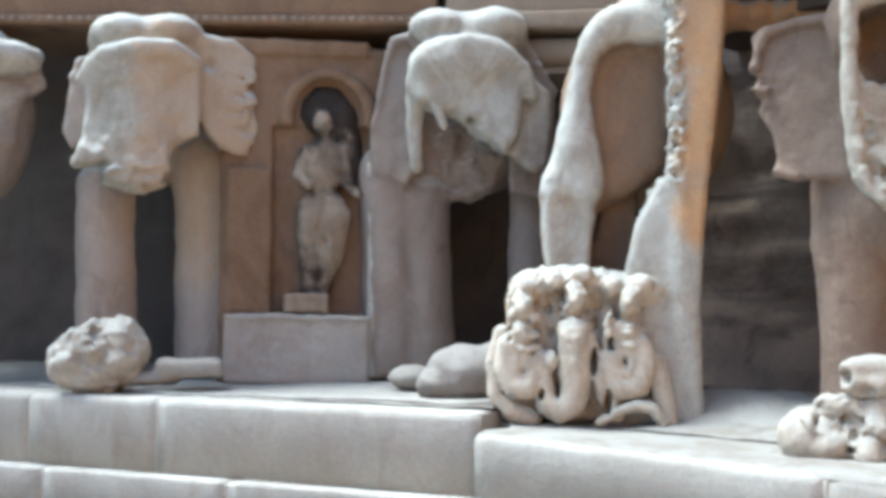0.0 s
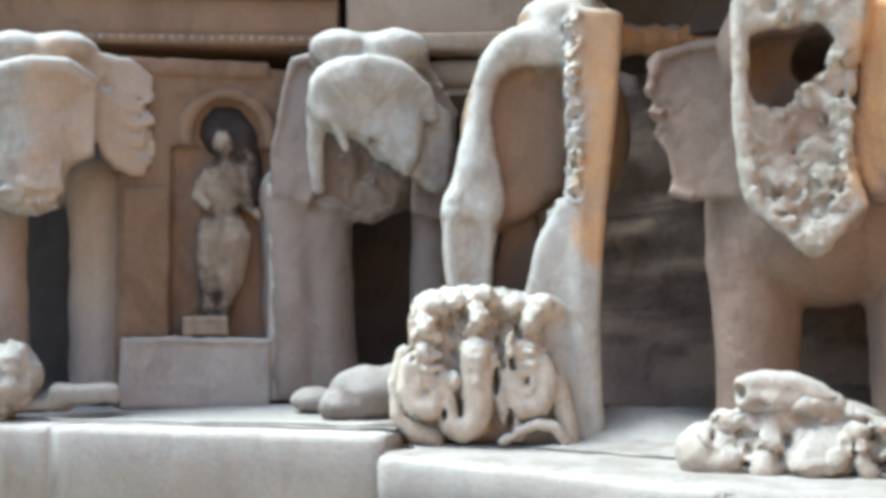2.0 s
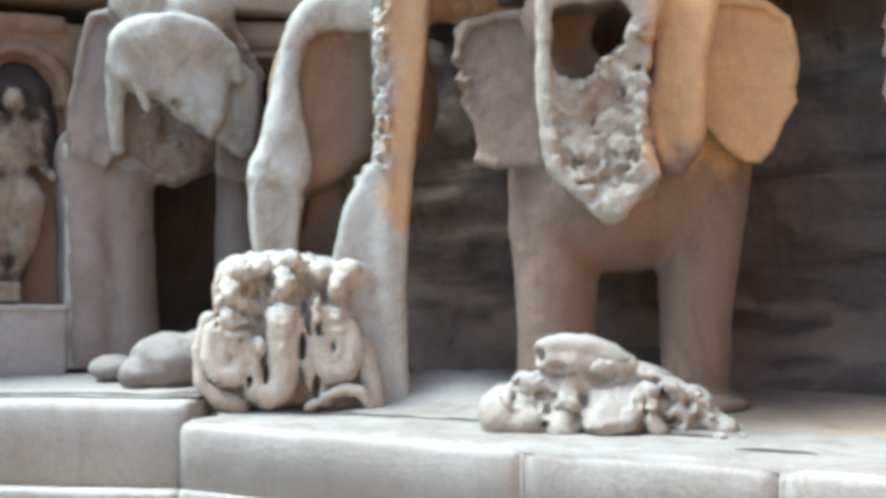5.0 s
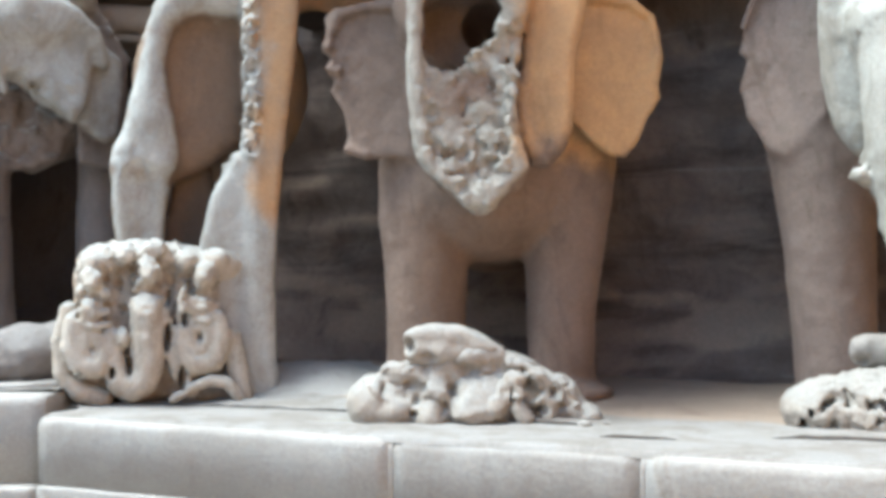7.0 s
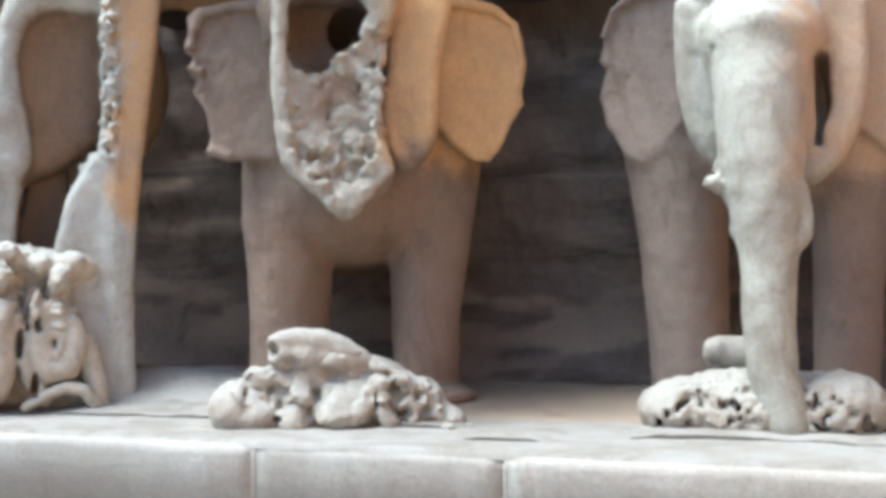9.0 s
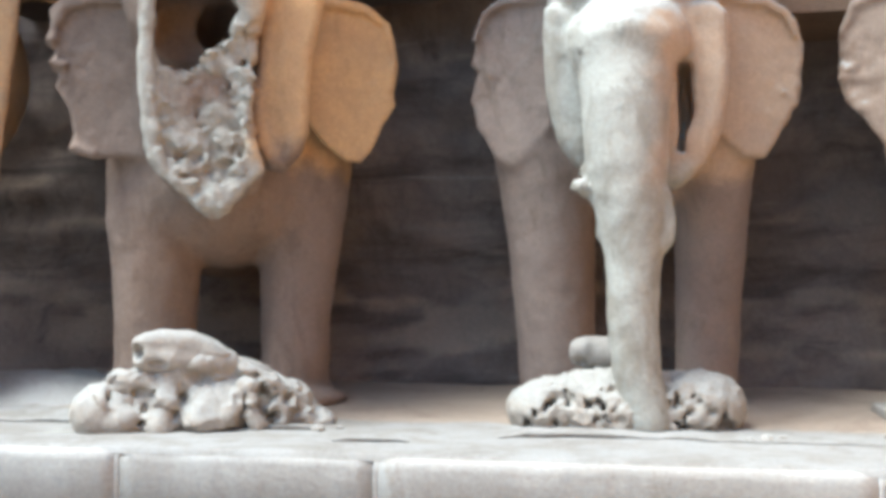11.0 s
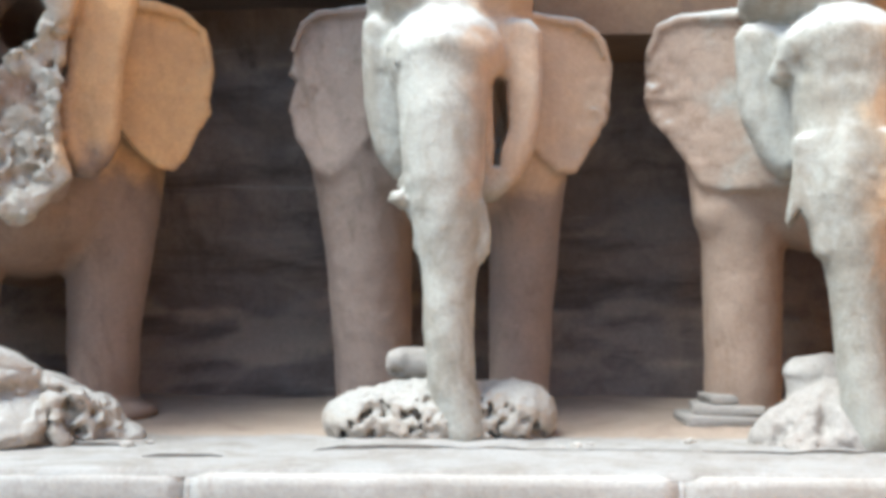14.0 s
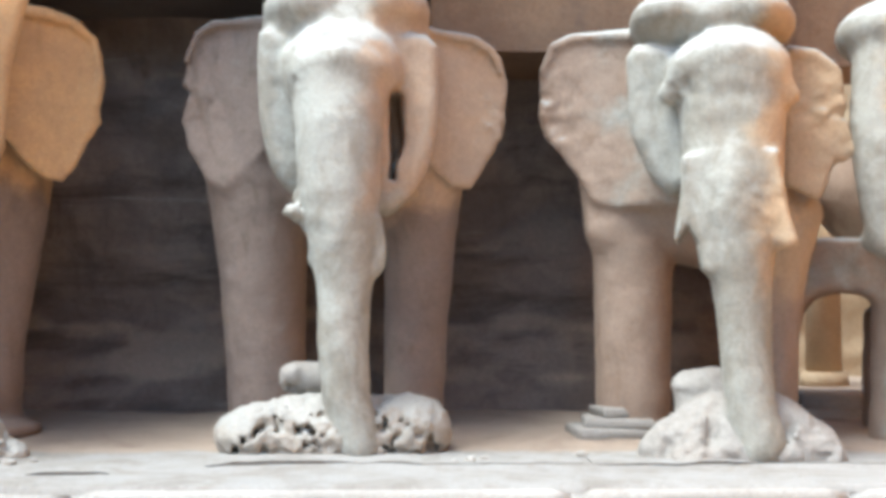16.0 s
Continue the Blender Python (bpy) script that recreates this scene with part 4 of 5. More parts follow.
second.chain((-0.44, -0.13, 2.37, 0.055), (-0.39, -0.18, 2.54, 0.065), (-0.24, -0.22, 2.66, 0.075), (-0.00, -0.27, 2.70, 0.085), (0.25, -0.22, 2.67, 0.075), (0.45, -0.18, 2.52, 0.065), (0.54, -0.13, 2.30, 0.055), k=0.05)
second.chain((-0.35, -0.42, 2.35, 0.04), (-0.22, -0.42, 2.47, 0.04), (-0.00, -0.42, 2.51, 0.04), (0.23, -0.42, 2.48, 0.04), (0.41, -0.42, 2.33, 0.04), k=0.09, cut=True)
second.sheet(0.58, 0.3, [(-0.48, 2.38), (0.47, 2.28), (0.39, 1.88), (0.25, 1.58), (-0.03, 1.48), (-0.47, 1.58)], soft=0.06, k=0.03)
second.sheet(0.0, 0.20, [(0.30, 2.46), (0.55, 2.48), (0.70, 2.37), (0.71, 2.06), (0.68, 1.76), (0.57, 1.69), (0.44, 1.76), (0.31, 1.89), (0.26, 2.17)], soft=0.05, slant=0.3, k=0.04)
second.shatter(-0.02, -0.15, 2.05, 0.42, 0.35, 0.22, 0.02, 0.08, 65)
second.rough(-0.026, 0.30, 1.845, 0.670, 0.07, 0.12, 61)
second.chain((-0.418, -0.06, 2.451, 0.078), (-0.427, -0.02, 2.083, 0.074), (-0.407, 0.02, 1.736, 0.056), k=0.03)
second.chain((-0.246, -0.20, 2.217, 0.041), (-0.186, -0.18, 2.050, 0.032), k=0.02)
second.sheet(0.28, 0.1, [(-0.44, 2.90), (-0.68, 2.86), (-0.71, 2.47), (-0.83, 2.02), (-0.78, 1.74), (-0.50, 1.60), (-0.41, 1.79)], soft=0.022, slant=-0.2, k=0.02)
second.chain((-0.438, 0.20, 2.871, 0.057), (-0.617, 0.25, 2.842, 0.048), (-0.689, 0.27, 2.660, 0.038), (-0.721, 0.28, 2.443, 0.033), (-0.797, 0.32, 2.060, 0.024), k=0.03)
second.sheet(0.22, 0.14, [(0.38, 2.90), (0.54, 2.76), (0.67, 2.57), (0.75, 2.32), (0.75, 1.84), (0.64, 1.50), (0.37, 1.55), (0.36, 2.22)], slant=0.25, k=0.04)
second.chain((0.448, 0.16, 2.843, 0.042), (0.570, 0.20, 2.634, 0.043), (0.746, 0.30, 2.412, 0.033), k=0.02)
second.rough(0.570, 0.20, 2.659, 0.237, 0.025, 0.06, 64)
second.ball(-0.029, 1.00, 2.090, 0.718, 0.4, 0.513, k=0.12)
second.chain((-0.668, 0.60, 1.730, 0.286), (-0.623, 0.62, 0.940, 0.287), (-0.604, 0.62, -0.135, 0.287), k=0.08)
second.chain((-0.359, 0.55, 1.528, 0.216), (-0.299, 0.55, -0.130, 0.226), k=0.06)
second.chain((0.565, 0.70, 1.749, 0.179), (0.556, 0.70, -0.143, 0.189), k=0.06)
second.weather(0.012, 0.3, 63)
second.weather(0.005, 0.07, 463)
statue("elephant_statue", second, (-6.636, 6.658, 1.000), 44.90, PALE_PINK, "grey weathered stone elephant with a shattered trunk", "statue", "row of elephant statues", base=0)

first = Clay((-1.2, -0.7, -0.1), (1.3, 1.6, 3.3), 0.023)
first.ball(-0.016, 0.22, 2.761, 0.484, 0.4, 0.272)
first.ball(-0.225, 0.12, 2.836, 0.274, 0.35, 0.176, k=0.03)
first.ball(0.167, 0.12, 2.873, 0.274, 0.35, 0.176, k=0.03)
first.ball(-0.10, -0.06, 2.50, 0.44, 0.26, 0.22, k=0.06)
first.chain((-0.53, -0.10, 2.42, 0.06), (-0.36, -0.22, 2.60, 0.08), (-0.10, -0.30, 2.65, 0.095), (0.16, -0.29, 2.66, 0.09), (0.36, -0.16, 2.58, 0.07), k=0.05)
first.sheet(0.02, 0.42, [(-0.50, 2.42), (0.42, 2.52), (0.40, 2.00), (0.17, 1.90), (0.15, 1.66), (0.04, 1.56), (-0.14, 1.54), (-0.32, 1.59), (-0.31, 1.74), (-0.58, 1.70), (-0.52, 1.98), (-0.50, 2.20)], soft=0.045, lean=0.16, k=0.05)
first.chain((-0.08, 0.05, 2.35, 0.34), (-0.09, -0.06, 1.95, 0.28), (-0.09, -0.12, 1.72, 0.20), k=0.10)
first.chain((-0.44, -0.36, 2.33, 0.03), (-0.05, -0.44, 2.37, 0.05), (0.30, -0.36, 2.42, 0.03), k=0.10, cut=True)
first.ball(-0.44, -0.26, 2.10, 0.12, 0.10, 0.24, k=0.08, cut=True)
first.ball(0.28, -0.28, 1.98, 0.12, 0.10, 0.28, k=0.08, cut=True)
first.chain((-0.55, -0.16, 1.73, 0.045), (-0.40, -0.22, 1.78, 0.05), k=0.05)
first.shatter(-0.10, -0.2, 1.62, 0.50, 0.4, 0.14, 0.03, 0.10, 76)
first.shatter(-0.02, -0.2, 2.10, 0.46, 0.4, 0.45, 0.010, 0.16, 77)
first.sheet(0.25, 0.12, [(-0.50, 2.71), (-0.64, 2.61), (-0.68, 2.27), (-0.71, 2.03), (-0.62, 1.88), (-0.48, 1.94)], slant=-0.3, k=0.04)
first.rough(-0.564, 0.20, 2.600, 0.296, 0.03, 0.07, 70)
first.sheet(0.10, 0.24, [(0.38, 2.86), (0.63, 2.84), (0.84, 2.73), (0.89, 2.66), (0.91, 2.49), (0.86, 2.26), (0.92, 2.10), (0.83, 1.86), (0.70, 1.87), (0.57, 1.93), (0.46, 2.06), (0.40, 2.2)], slant=0.2, soft=0.045, k=0.03)
first.chain((0.401, 0.02, 2.818, 0.068), (0.667, 0.08, 2.800, 0.064), (0.842, 0.14, 2.726, 0.05), k=0.03)
first.ball(0.86, 0.05, 2.47, 0.03, 0.10, 0.04, k=0.02, cut=True)
first.ball(0.50, -0.02, 2.62, 0.07, 0.08, 0.06, k=0.03, cut=True)
first.ball(0.60, -0.02, 1.80, 0.17, 0.3, 0.085, k=0.02, cut=True)
first.shatter(0.88, 0.1, 2.30, 0.14, 0.3, 0.40, 0.03, 0.07, 78)
first.chain((0.617, 0.02, 2.543, 0.015), (0.825, 0.10, 2.502, 0.020), k=0.03, cut=True)
first.chain((0.620, 0.02, 2.397, 0.015), (0.827, 0.10, 2.355, 0.020), k=0.03, cut=True)
first.chain((0.623, 0.02, 2.252, 0.015), (0.830, 0.10, 2.208, 0.020), k=0.03, cut=True)
first.chain((0.626, 0.02, 2.108, 0.015), (0.833, 0.10, 2.062, 0.020), k=0.03, cut=True)
first.sheet(0.30, 0.1, [(0.83, 2.61), (0.97, 2.44), (0.94, 2.32), (1.06, 2.25), (1.04, 2.02), (0.80, 1.83), (0.74, 2.25)], k=0.03)
first.rough(0.903, 0.25, 2.405, 0.297, 0.03, 0.06, 74)
first.ball(0.000, 1.10, 2.185, 0.699, 0.4, 0.538, k=0.12)
first.chain((-0.362, 0.75, 1.612, 0.260), (-0.324, 0.75, -0.333, 0.260), k=0.06)
first.chain((0.62, 0.86, 1.856, 0.40), (0.64, 0.86, 0.774, 0.39), (0.66, 0.86, -0.347, 0.39), k=0.06)
first.rough(-0.104, -0.20, 1.668, 0.521, 0.025, 0.08, 71)
first.weather(0.012, 0.3, 73)
first.weather(0.005, 0.07, 473)
statue("elephant_statue", first, (-8.534, 4.818, 1.000), 60.55, PALE_TAN, "broad cream stone elephant with its trunk broken at the mouth", "statue", "row of elephant statues", base=0)

edge = Clay((-1.2, -0.6, -0.1), (1.2, 1.6, 3.2), 0.032)
edge.ball(0.087, 0.10, 2.651, 0.356, 0.35, 0.163)
edge.sheet(0.20, 0.2, [(-0.31, 2.68), (0.36, 2.74), (0.50, 2.46), (0.28, 2.30), (0.22, 1.90), (-0.29, 1.87)], soft=0.05)
edge.ball(-0.170, 0.50, 2.212, 0.581, 0.5, 0.845)
edge.limb(-0.175, 0.70, 1.990, 0.215, -0.112, 0.70, -0.194, 0.204, k=0.08)
edge.rough(0.267, 0.10, 2.619, 0.356, 0.04, 0.1, 75)
edge.weather(0.015, 0.2, 77)
statue("elephant_statue", edge, (-9.453, 3.830, 1.000), 67.94, PALE_PINK, "worn grey stone elephant with ragged ears beside a dark bay", "statue", "row of elephant statues", base=0)

# ---- niche with a worn standing figure ----
niche_wall = tagged(new("carved_niche"), "reddish carved stone wall panel with an arched niche", "niche")
niche = Clay((-0.9, -0.3, -0.15), (0.72, 0.7, 3.1), 0.024)
niche.box(-0.127, 0.30, 1.372, 0.727, 0.3, 1.469, soft=0.02)
niche.ring(0.069, 0.00, 2.214, 0.363, 0.069, k=0.02)
niche.box(0.005, 0.00, 1.328, 0.411, 0.10, 0.812, soft=0.02, k=0.03, cut=True)
niche.ball(0.069, 0.00, 2.229, 0.295, 0.11, 0.363, k=0.02, cut=True)
niche.box(-0.606, 0.20, 1.141, 0.198, 0.26, 0.639, soft=0.03)
niche.box(-0.219, 0.25, 2.822, 0.632, 0.3, 0.071, soft=0.03)
niche.weather(0.008, 0.12, 81)
clay_part("back_panel", niche, (-7.864, 6.096, 1.000), 52.22, NICHE, niche_wall, "dark-stained panel hollowed into an arched niche")

ledge = Clay((-0.9, -0.35, -0.15), (0.6, 0.5, 0.8), 0.02)
ledge.box(-0.180, 0.12, 0.197, 0.612, 0.3, 0.302, soft=0.015)
ledge.chain((-0.769, -0.18, 0.494, 0.024), (-0.204, -0.18, 0.486, 0.029), (0.416, -0.18, 0.478, 0.024), k=0.01)
ledge.rough(-0.204, -0.18, 0.486, 0.771, 0.012, 0.07, 82)
ledge.weather(0.006, 0.12, 83)
clay_part("ledge", ledge, (-7.864, 6.096, 1.000), 52.22, LEDGE, niche_wall, "pale worn ledge under the niche")

pilaster = Clay((-0.3, -0.35, -0.1), (0.3, 0.7, 2.8), 0.022)
pilaster.box(0.014, 0.15, 0.900, 0.136, 0.28, 0.925, soft=0.025)
pilaster.box(0.005, 0.13, 1.749, 0.141, 0.3, 0.070, soft=0.02)
pilaster.ball(0.067, -0.14, 1.146, 0.029, 0.04, 0.039, k=0.02, cut=True)
pilaster.weather(0.007, 0.14, 84)
clay_part("pilaster", pilaster, (-7.521, 6.515, 1.000), 49.10, PALE_PINK, niche_wall, "grey squared pilaster beside the niche")

figure = Clay((-0.45, -0.25, 0.3), (0.45, 0.4, 2.8), 0.016)
figure.ball(-0.010, 0.14, 2.287, 0.218, 0.12, 0.228, k=0.03)
figure.ball(-0.023, 0.02, 2.158, 0.093, 0.1, 0.132, k=0.015)
figure.limb(0.124, 0.15, 2.248, 0.149, 0.252, 0.15, 1.702, 0.104, k=0.04)
figure.limb(-0.006, 0.05, 2.055, 0.079, -0.004, 0.05, 1.907, 0.098, k=0.03)
figure.ball(-0.012, 0.02, 1.780, 0.186, 0.1, 0.235, k=0.05)
figure.limb(-0.159, 0.02, 1.909, 0.064, -0.228, -0.02, 1.697, 0.054, k=0.03)
figure.limb(-0.228, -0.02, 1.697, 0.049, -0.139, -0.08, 1.620, 0.044, k=0.02)
figure.limb(0.147, 0.04, 1.919, 0.069, 0.200, 0.02, 1.637, 0.054, k=0.03)
figure.limb(0.200, 0.02, 1.637, 0.044, 0.278, -0.03, 1.551, 0.039, k=0.02)
figure.ball(-0.020, 0.02, 1.388, 0.225, 0.12, 0.206, k=0.06)
figure.limb(-0.101, 0.02, 1.313, 0.147, -0.129, 0.02, 0.971, 0.088, k=0.05)
figure.limb(-0.129, 0.02, 0.971, 0.078, -0.138, 0.02, 0.655, 0.059, k=0.03)
figure.limb(0.069, 0.00, 1.314, 0.156, 0.049, 0.00, 1.021, 0.117, k=0.05)
figure.limb(0.049, 0.00, 1.021, 0.098, -0.018, 0.04, 0.656, 0.059, k=0.03)
figure.box(-0.154, 0.00, 0.606, 0.186, 0.16, 0.079, soft=0.02)
figure.ball(-0.015, -0.14, 1.111, 0.048, 0.06, 0.058, k=0.02, cut=True)
figure.weather(0.01, 0.07, 85)
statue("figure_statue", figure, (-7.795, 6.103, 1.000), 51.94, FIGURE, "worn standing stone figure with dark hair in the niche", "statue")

# ---- carved stone with coiled serpents ----
serpents = Clay((-0.75, -0.5, -0.03), (0.75, 0.65, 1.25), 0.0115)
serpents.box(0.036, 0.28, 0.476, 0.552, 0.3, 0.453, soft=0.1)
serpents.ball(-0.079, 0.12, 0.963, 0.404, 0.24, 0.109, k=0.04)
serpents.ball(0.384, 0.12, 0.909, 0.241, 0.24, 0.132, k=0.04)
serpents.ball(-0.342, 0.12, 0.909, 0.148, 0.24, 0.116, k=0.04)
serpents.ball(-0.380, -0.06, 0.914, 0.091, 0.12, 0.076, k=0.02)
serpents.ball(-0.190, -0.06, 0.971, 0.091, 0.12, 0.076, k=0.02)
serpents.ball(-0.001, -0.06, 0.997, 0.091, 0.12, 0.076, k=0.02)
serpents.ball(0.206, -0.06, 0.933, 0.091, 0.12, 0.076, k=0.02)
serpents.ball(0.394, -0.06, 0.944, 0.091, 0.12, 0.076, k=0.02)
serpents.chain((0.498, 0.10, 0.917, 0.116), (0.589, 0.08, 0.535, 0.108), (0.658, 0.05, 0.047, 0.115), k=0.04)
serpents.chain((-0.389, -0.10, 0.778, 0.064), (-0.389, -0.10, 0.650, 0.057), (-0.388, -0.12, 0.531, 0.075), k=0.02)
serpents.ball(-0.387, -0.14, 0.830, 0.071, 0.1, 0.064, k=0.012)
serpents.ball(-0.460, -0.12, 0.725, 0.034, 0.07, 0.056, k=0.012)
serpents.ball(-0.317, -0.12, 0.726, 0.034, 0.07, 0.056, k=0.012)
serpents.ball(-0.385, -0.17, 0.630, 0.056, 0.07, 0.026, k=0.01)
serpents.chain((-0.047, -0.10, 0.838, 0.064), (-0.047, -0.10, 0.711, 0.057), (-0.047, -0.12, 0.592, 0.075), k=0.02)
serpents.ball(-0.046, -0.14, 0.891, 0.071, 0.1, 0.064, k=0.012)
serpents.ball(-0.118, -0.12, 0.786, 0.034, 0.07, 0.056, k=0.012)
serpents.ball(0.025, -0.12, 0.786, 0.034, 0.07, 0.056, k=0.012)
serpents.ball(-0.046, -0.17, 0.690, 0.056, 0.07, 0.026, k=0.01)
serpents.chain((0.317, -0.10, 0.820, 0.064), (0.316, -0.10, 0.693, 0.057), (0.314, -0.12, 0.575, 0.075), k=0.02)
serpents.ball(0.315, -0.14, 0.872, 0.071, 0.1, 0.064, k=0.012)
serpents.ball(0.245, -0.12, 0.768, 0.034, 0.07, 0.056, k=0.012)
serpents.ball(0.386, -0.12, 0.768, 0.034, 0.07, 0.056, k=0.012)
serpents.ball(0.313, -0.17, 0.672, 0.056, 0.07, 0.026, k=0.01)
serpents.chain((-0.047, -0.16, 0.615, 0.109), (-0.048, -0.16, 0.264, 0.105), (-0.077, -0.16, 0.165, 0.101), (-0.144, -0.16, 0.128, 0.097), (-0.215, -0.16, 0.164, 0.086), (-0.248, -0.16, 0.263, 0.071), (-0.255, -0.16, 0.393, 0.049), k=0.012)
serpents.chain((-0.502, -0.15, 0.539, 0.064), (-0.509, -0.16, 0.373, 0.071), (-0.448, -0.17, 0.263, 0.075), (-0.352, -0.17, 0.260, 0.075), (-0.285, -0.16, 0.348, 0.067), (-0.278, -0.15, 0.459, 0.056), k=0.01)
serpents.chain((-0.434, -0.17, 0.496, 0.049), (-0.426, -0.18, 0.393, 0.049), (-0.374, -0.18, 0.364, 0.045), (-0.344, -0.17, 0.422, 0.037), k=0.01)
serpents.chain((-0.406, -0.14, 0.614, 0.098), (-0.466, -0.14, 0.509, 0.075), k=0.015)
serpents.chain((-0.533, -0.04, 0.611, 0.061), (-0.577, -0.05, 0.423, 0.065), (-0.561, -0.06, 0.217, 0.068), (-0.461, -0.08, 0.096, 0.068), (-0.322, -0.08, 0.053, 0.061), k=0.012)
serpents.chain((0.276, -0.15, 0.616, 0.064), (0.387, -0.16, 0.561, 0.071), (0.418, -0.17, 0.425, 0.075), (0.366, -0.17, 0.286, 0.075), (0.248, -0.17, 0.256, 0.071), (0.175, -0.16, 0.350, 0.064), (0.168, -0.15, 0.468, 0.056), k=0.01)
serpents.chain((0.316, -0.17, 0.513, 0.045), (0.329, -0.18, 0.418, 0.049), (0.278, -0.18, 0.367, 0.045), (0.241, -0.17, 0.425, 0.037), k=0.01)
serpents.chain((0.221, -0.14, 0.653, 0.071), (0.190, -0.15, 0.431, 0.064), k=0.015)
serpents.chain((0.370, -0.12, 0.578, 0.072), (0.480, -0.12, 0.431, 0.072), (0.523, -0.12, 0.246, 0.072), (0.559, -0.12, 0.063, 0.068), k=0.012)
serpents.chain((0.057, -0.15, 0.578, 0.045), (0.090, -0.15, 0.394, 0.045), (0.145, -0.15, 0.228, 0.052), (0.226, -0.15, 0.093, 0.052), k=0.012)
serpents.chain((0.113, -0.22, 0.048, 0.030), (0.235, -0.22, 0.121, 0.033), (0.344, -0.22, 0.165, 0.037), (0.454, -0.22, 0.144, 0.041), (0.522, -0.22, 0.054, 0.037), k=0.01)
serpents.ball(-0.195, -0.20, 0.439, 0.041, 0.06, 0.060, k=0.012)
serpents.chain((0.164, -0.22, 0.728, 0.026), (0.164, -0.22, 0.618, 0.033), k=0.01)
serpents.chain((-0.148, -0.29, 0.575, 0.009), (-0.046, -0.31, 0.565, 0.011), (0.056, -0.29, 0.575, 0.009), k=0.012, cut=True)
serpents.chain((-0.148, -0.29, 0.502, 0.009), (-0.046, -0.31, 0.492, 0.011), (0.056, -0.29, 0.503, 0.009), k=0.012, cut=True)
serpents.chain((-0.149, -0.29, 0.429, 0.009), (-0.046, -0.31, 0.420, 0.011), (0.056, -0.29, 0.430, 0.009), k=0.012, cut=True)
serpents.chain((-0.149, -0.29, 0.357, 0.009), (-0.046, -0.31, 0.347, 0.011), (0.055, -0.29, 0.358, 0.009), k=0.012, cut=True)
serpents.chain((-0.149, -0.29, 0.284, 0.009), (-0.047, -0.31, 0.275, 0.011), (0.055, -0.29, 0.285, 0.009), k=0.012, cut=True)
serpents.ball(-0.233, -0.14, 0.846, 0.034, 0.14, 0.049, k=0.02, cut=True)
serpents.ball(-0.218, -0.14, 0.749, 0.034, 0.14, 0.049, k=0.02, cut=True)
serpents.ball(0.118, -0.14, 0.839, 0.034, 0.14, 0.049, k=0.02, cut=True)
serpents.ball(0.132, -0.14, 0.742, 0.034, 0.14, 0.049, k=0.02, cut=True)
serpents.ball(-0.144, -0.14, 0.801, 0.034, 0.14, 0.049, k=0.02, cut=True)
serpents.ball(0.043, -0.14, 0.764, 0.034, 0.14, 0.049, k=0.02, cut=True)
serpents.ball(0.215, -0.14, 0.809, 0.034, 0.14, 0.049, k=0.02, cut=True)
serpents.ball(-0.293, -0.14, 0.819, 0.034, 0.14, 0.049, k=0.02, cut=True)
serpents.ball(0.407, -0.14, 0.764, 0.034, 0.14, 0.049, k=0.02, cut=True)
serpents.ball(0.483, -0.10, 0.615, 0.053, 0.1, 0.151, k=0.03, cut=True)
serpents.ring(-0.395, -0.17, 0.375, 0.078, 0.052, k=0.012)
serpents.ring(0.295, -0.17, 0.43, 0.075, 0.05, k=0.012)
for x, z, rx, rz in ((-0.23, 0.80, 0.055, 0.085), (-0.14, 0.87, 0.035, 0.055), (0.10, 0.81, 0.05, 0.08), (0.085, 0.69, 0.03, 0.07), (0.225, 0.76, 0.035, 0.07), (-0.20, 0.62, 0.05, 0.05), (-0.315, 0.60, 0.018, 0.06), (-0.155, 0.26, 0.022, 0.07), (0.08, 0.44, 0.028, 0.10), (0.19, 0.55, 0.028, 0.05), (0.46, 0.70, 0.07, 0.12), (-0.47, 0.62, 0.02, 0.06), (-0.26, 0.22, 0.02, 0.05), (0.17, 0.17, 0.025, 0.09), (-0.48, 0.22, 0.05, 0.02)):
    serpents.ball(x, -0.13, z, rx, 0.17, rz, k=0.018, cut=True)
serpents.ball(0.285, -0.24, 0.44, 0.02, 0.07, 0.04, k=0.02, cut=True)
serpents.ball(-0.385, -0.24, 0.375, 0.022, 0.06, 0.024, k=0.02, cut=True)
serpents.ball(-0.205, -0.17, 0.44, 0.045, 0.07, 0.075, k=0.01)
for x, z in ((-0.035, 0.86), (-0.38, 0.79), (0.31, 0.82)):
    serpents.ball(x, -0.17, z, 0.062, 0.09, 0.075, k=0.012)
    serpents.chain((x - 0.085, -0.17, z - 0.175, 0.022), (x, -0.22, z - 0.19, 0.024), (x + 0.085, -0.17, z - 0.175, 0.022), k=0.01)
    serpents.chain((x - 0.095, -0.17, z - 0.26, 0.022), (x, -0.23, z - 0.275, 0.024), (x + 0.095, -0.17, z - 0.26, 0.022), k=0.01)
serpents.chain((0.24, -0.18, 0.60, 0.04), (0.19, -0.19, 0.68, 0.034), (0.18, -0.19, 0.74, 0.026), k=0.012)
serpents.rough(-0.077, 0.00, 0.953, 0.650, 0.02, 0.05, 91)
serpents.weather(0.004, 0.05, 93)
statue("serpent_stone", serpents, (-4.888, 6.015, 0.800), 39.10, SERPENT, "pale carved stone block of coiled hooded serpents", "sculpture", base=0)

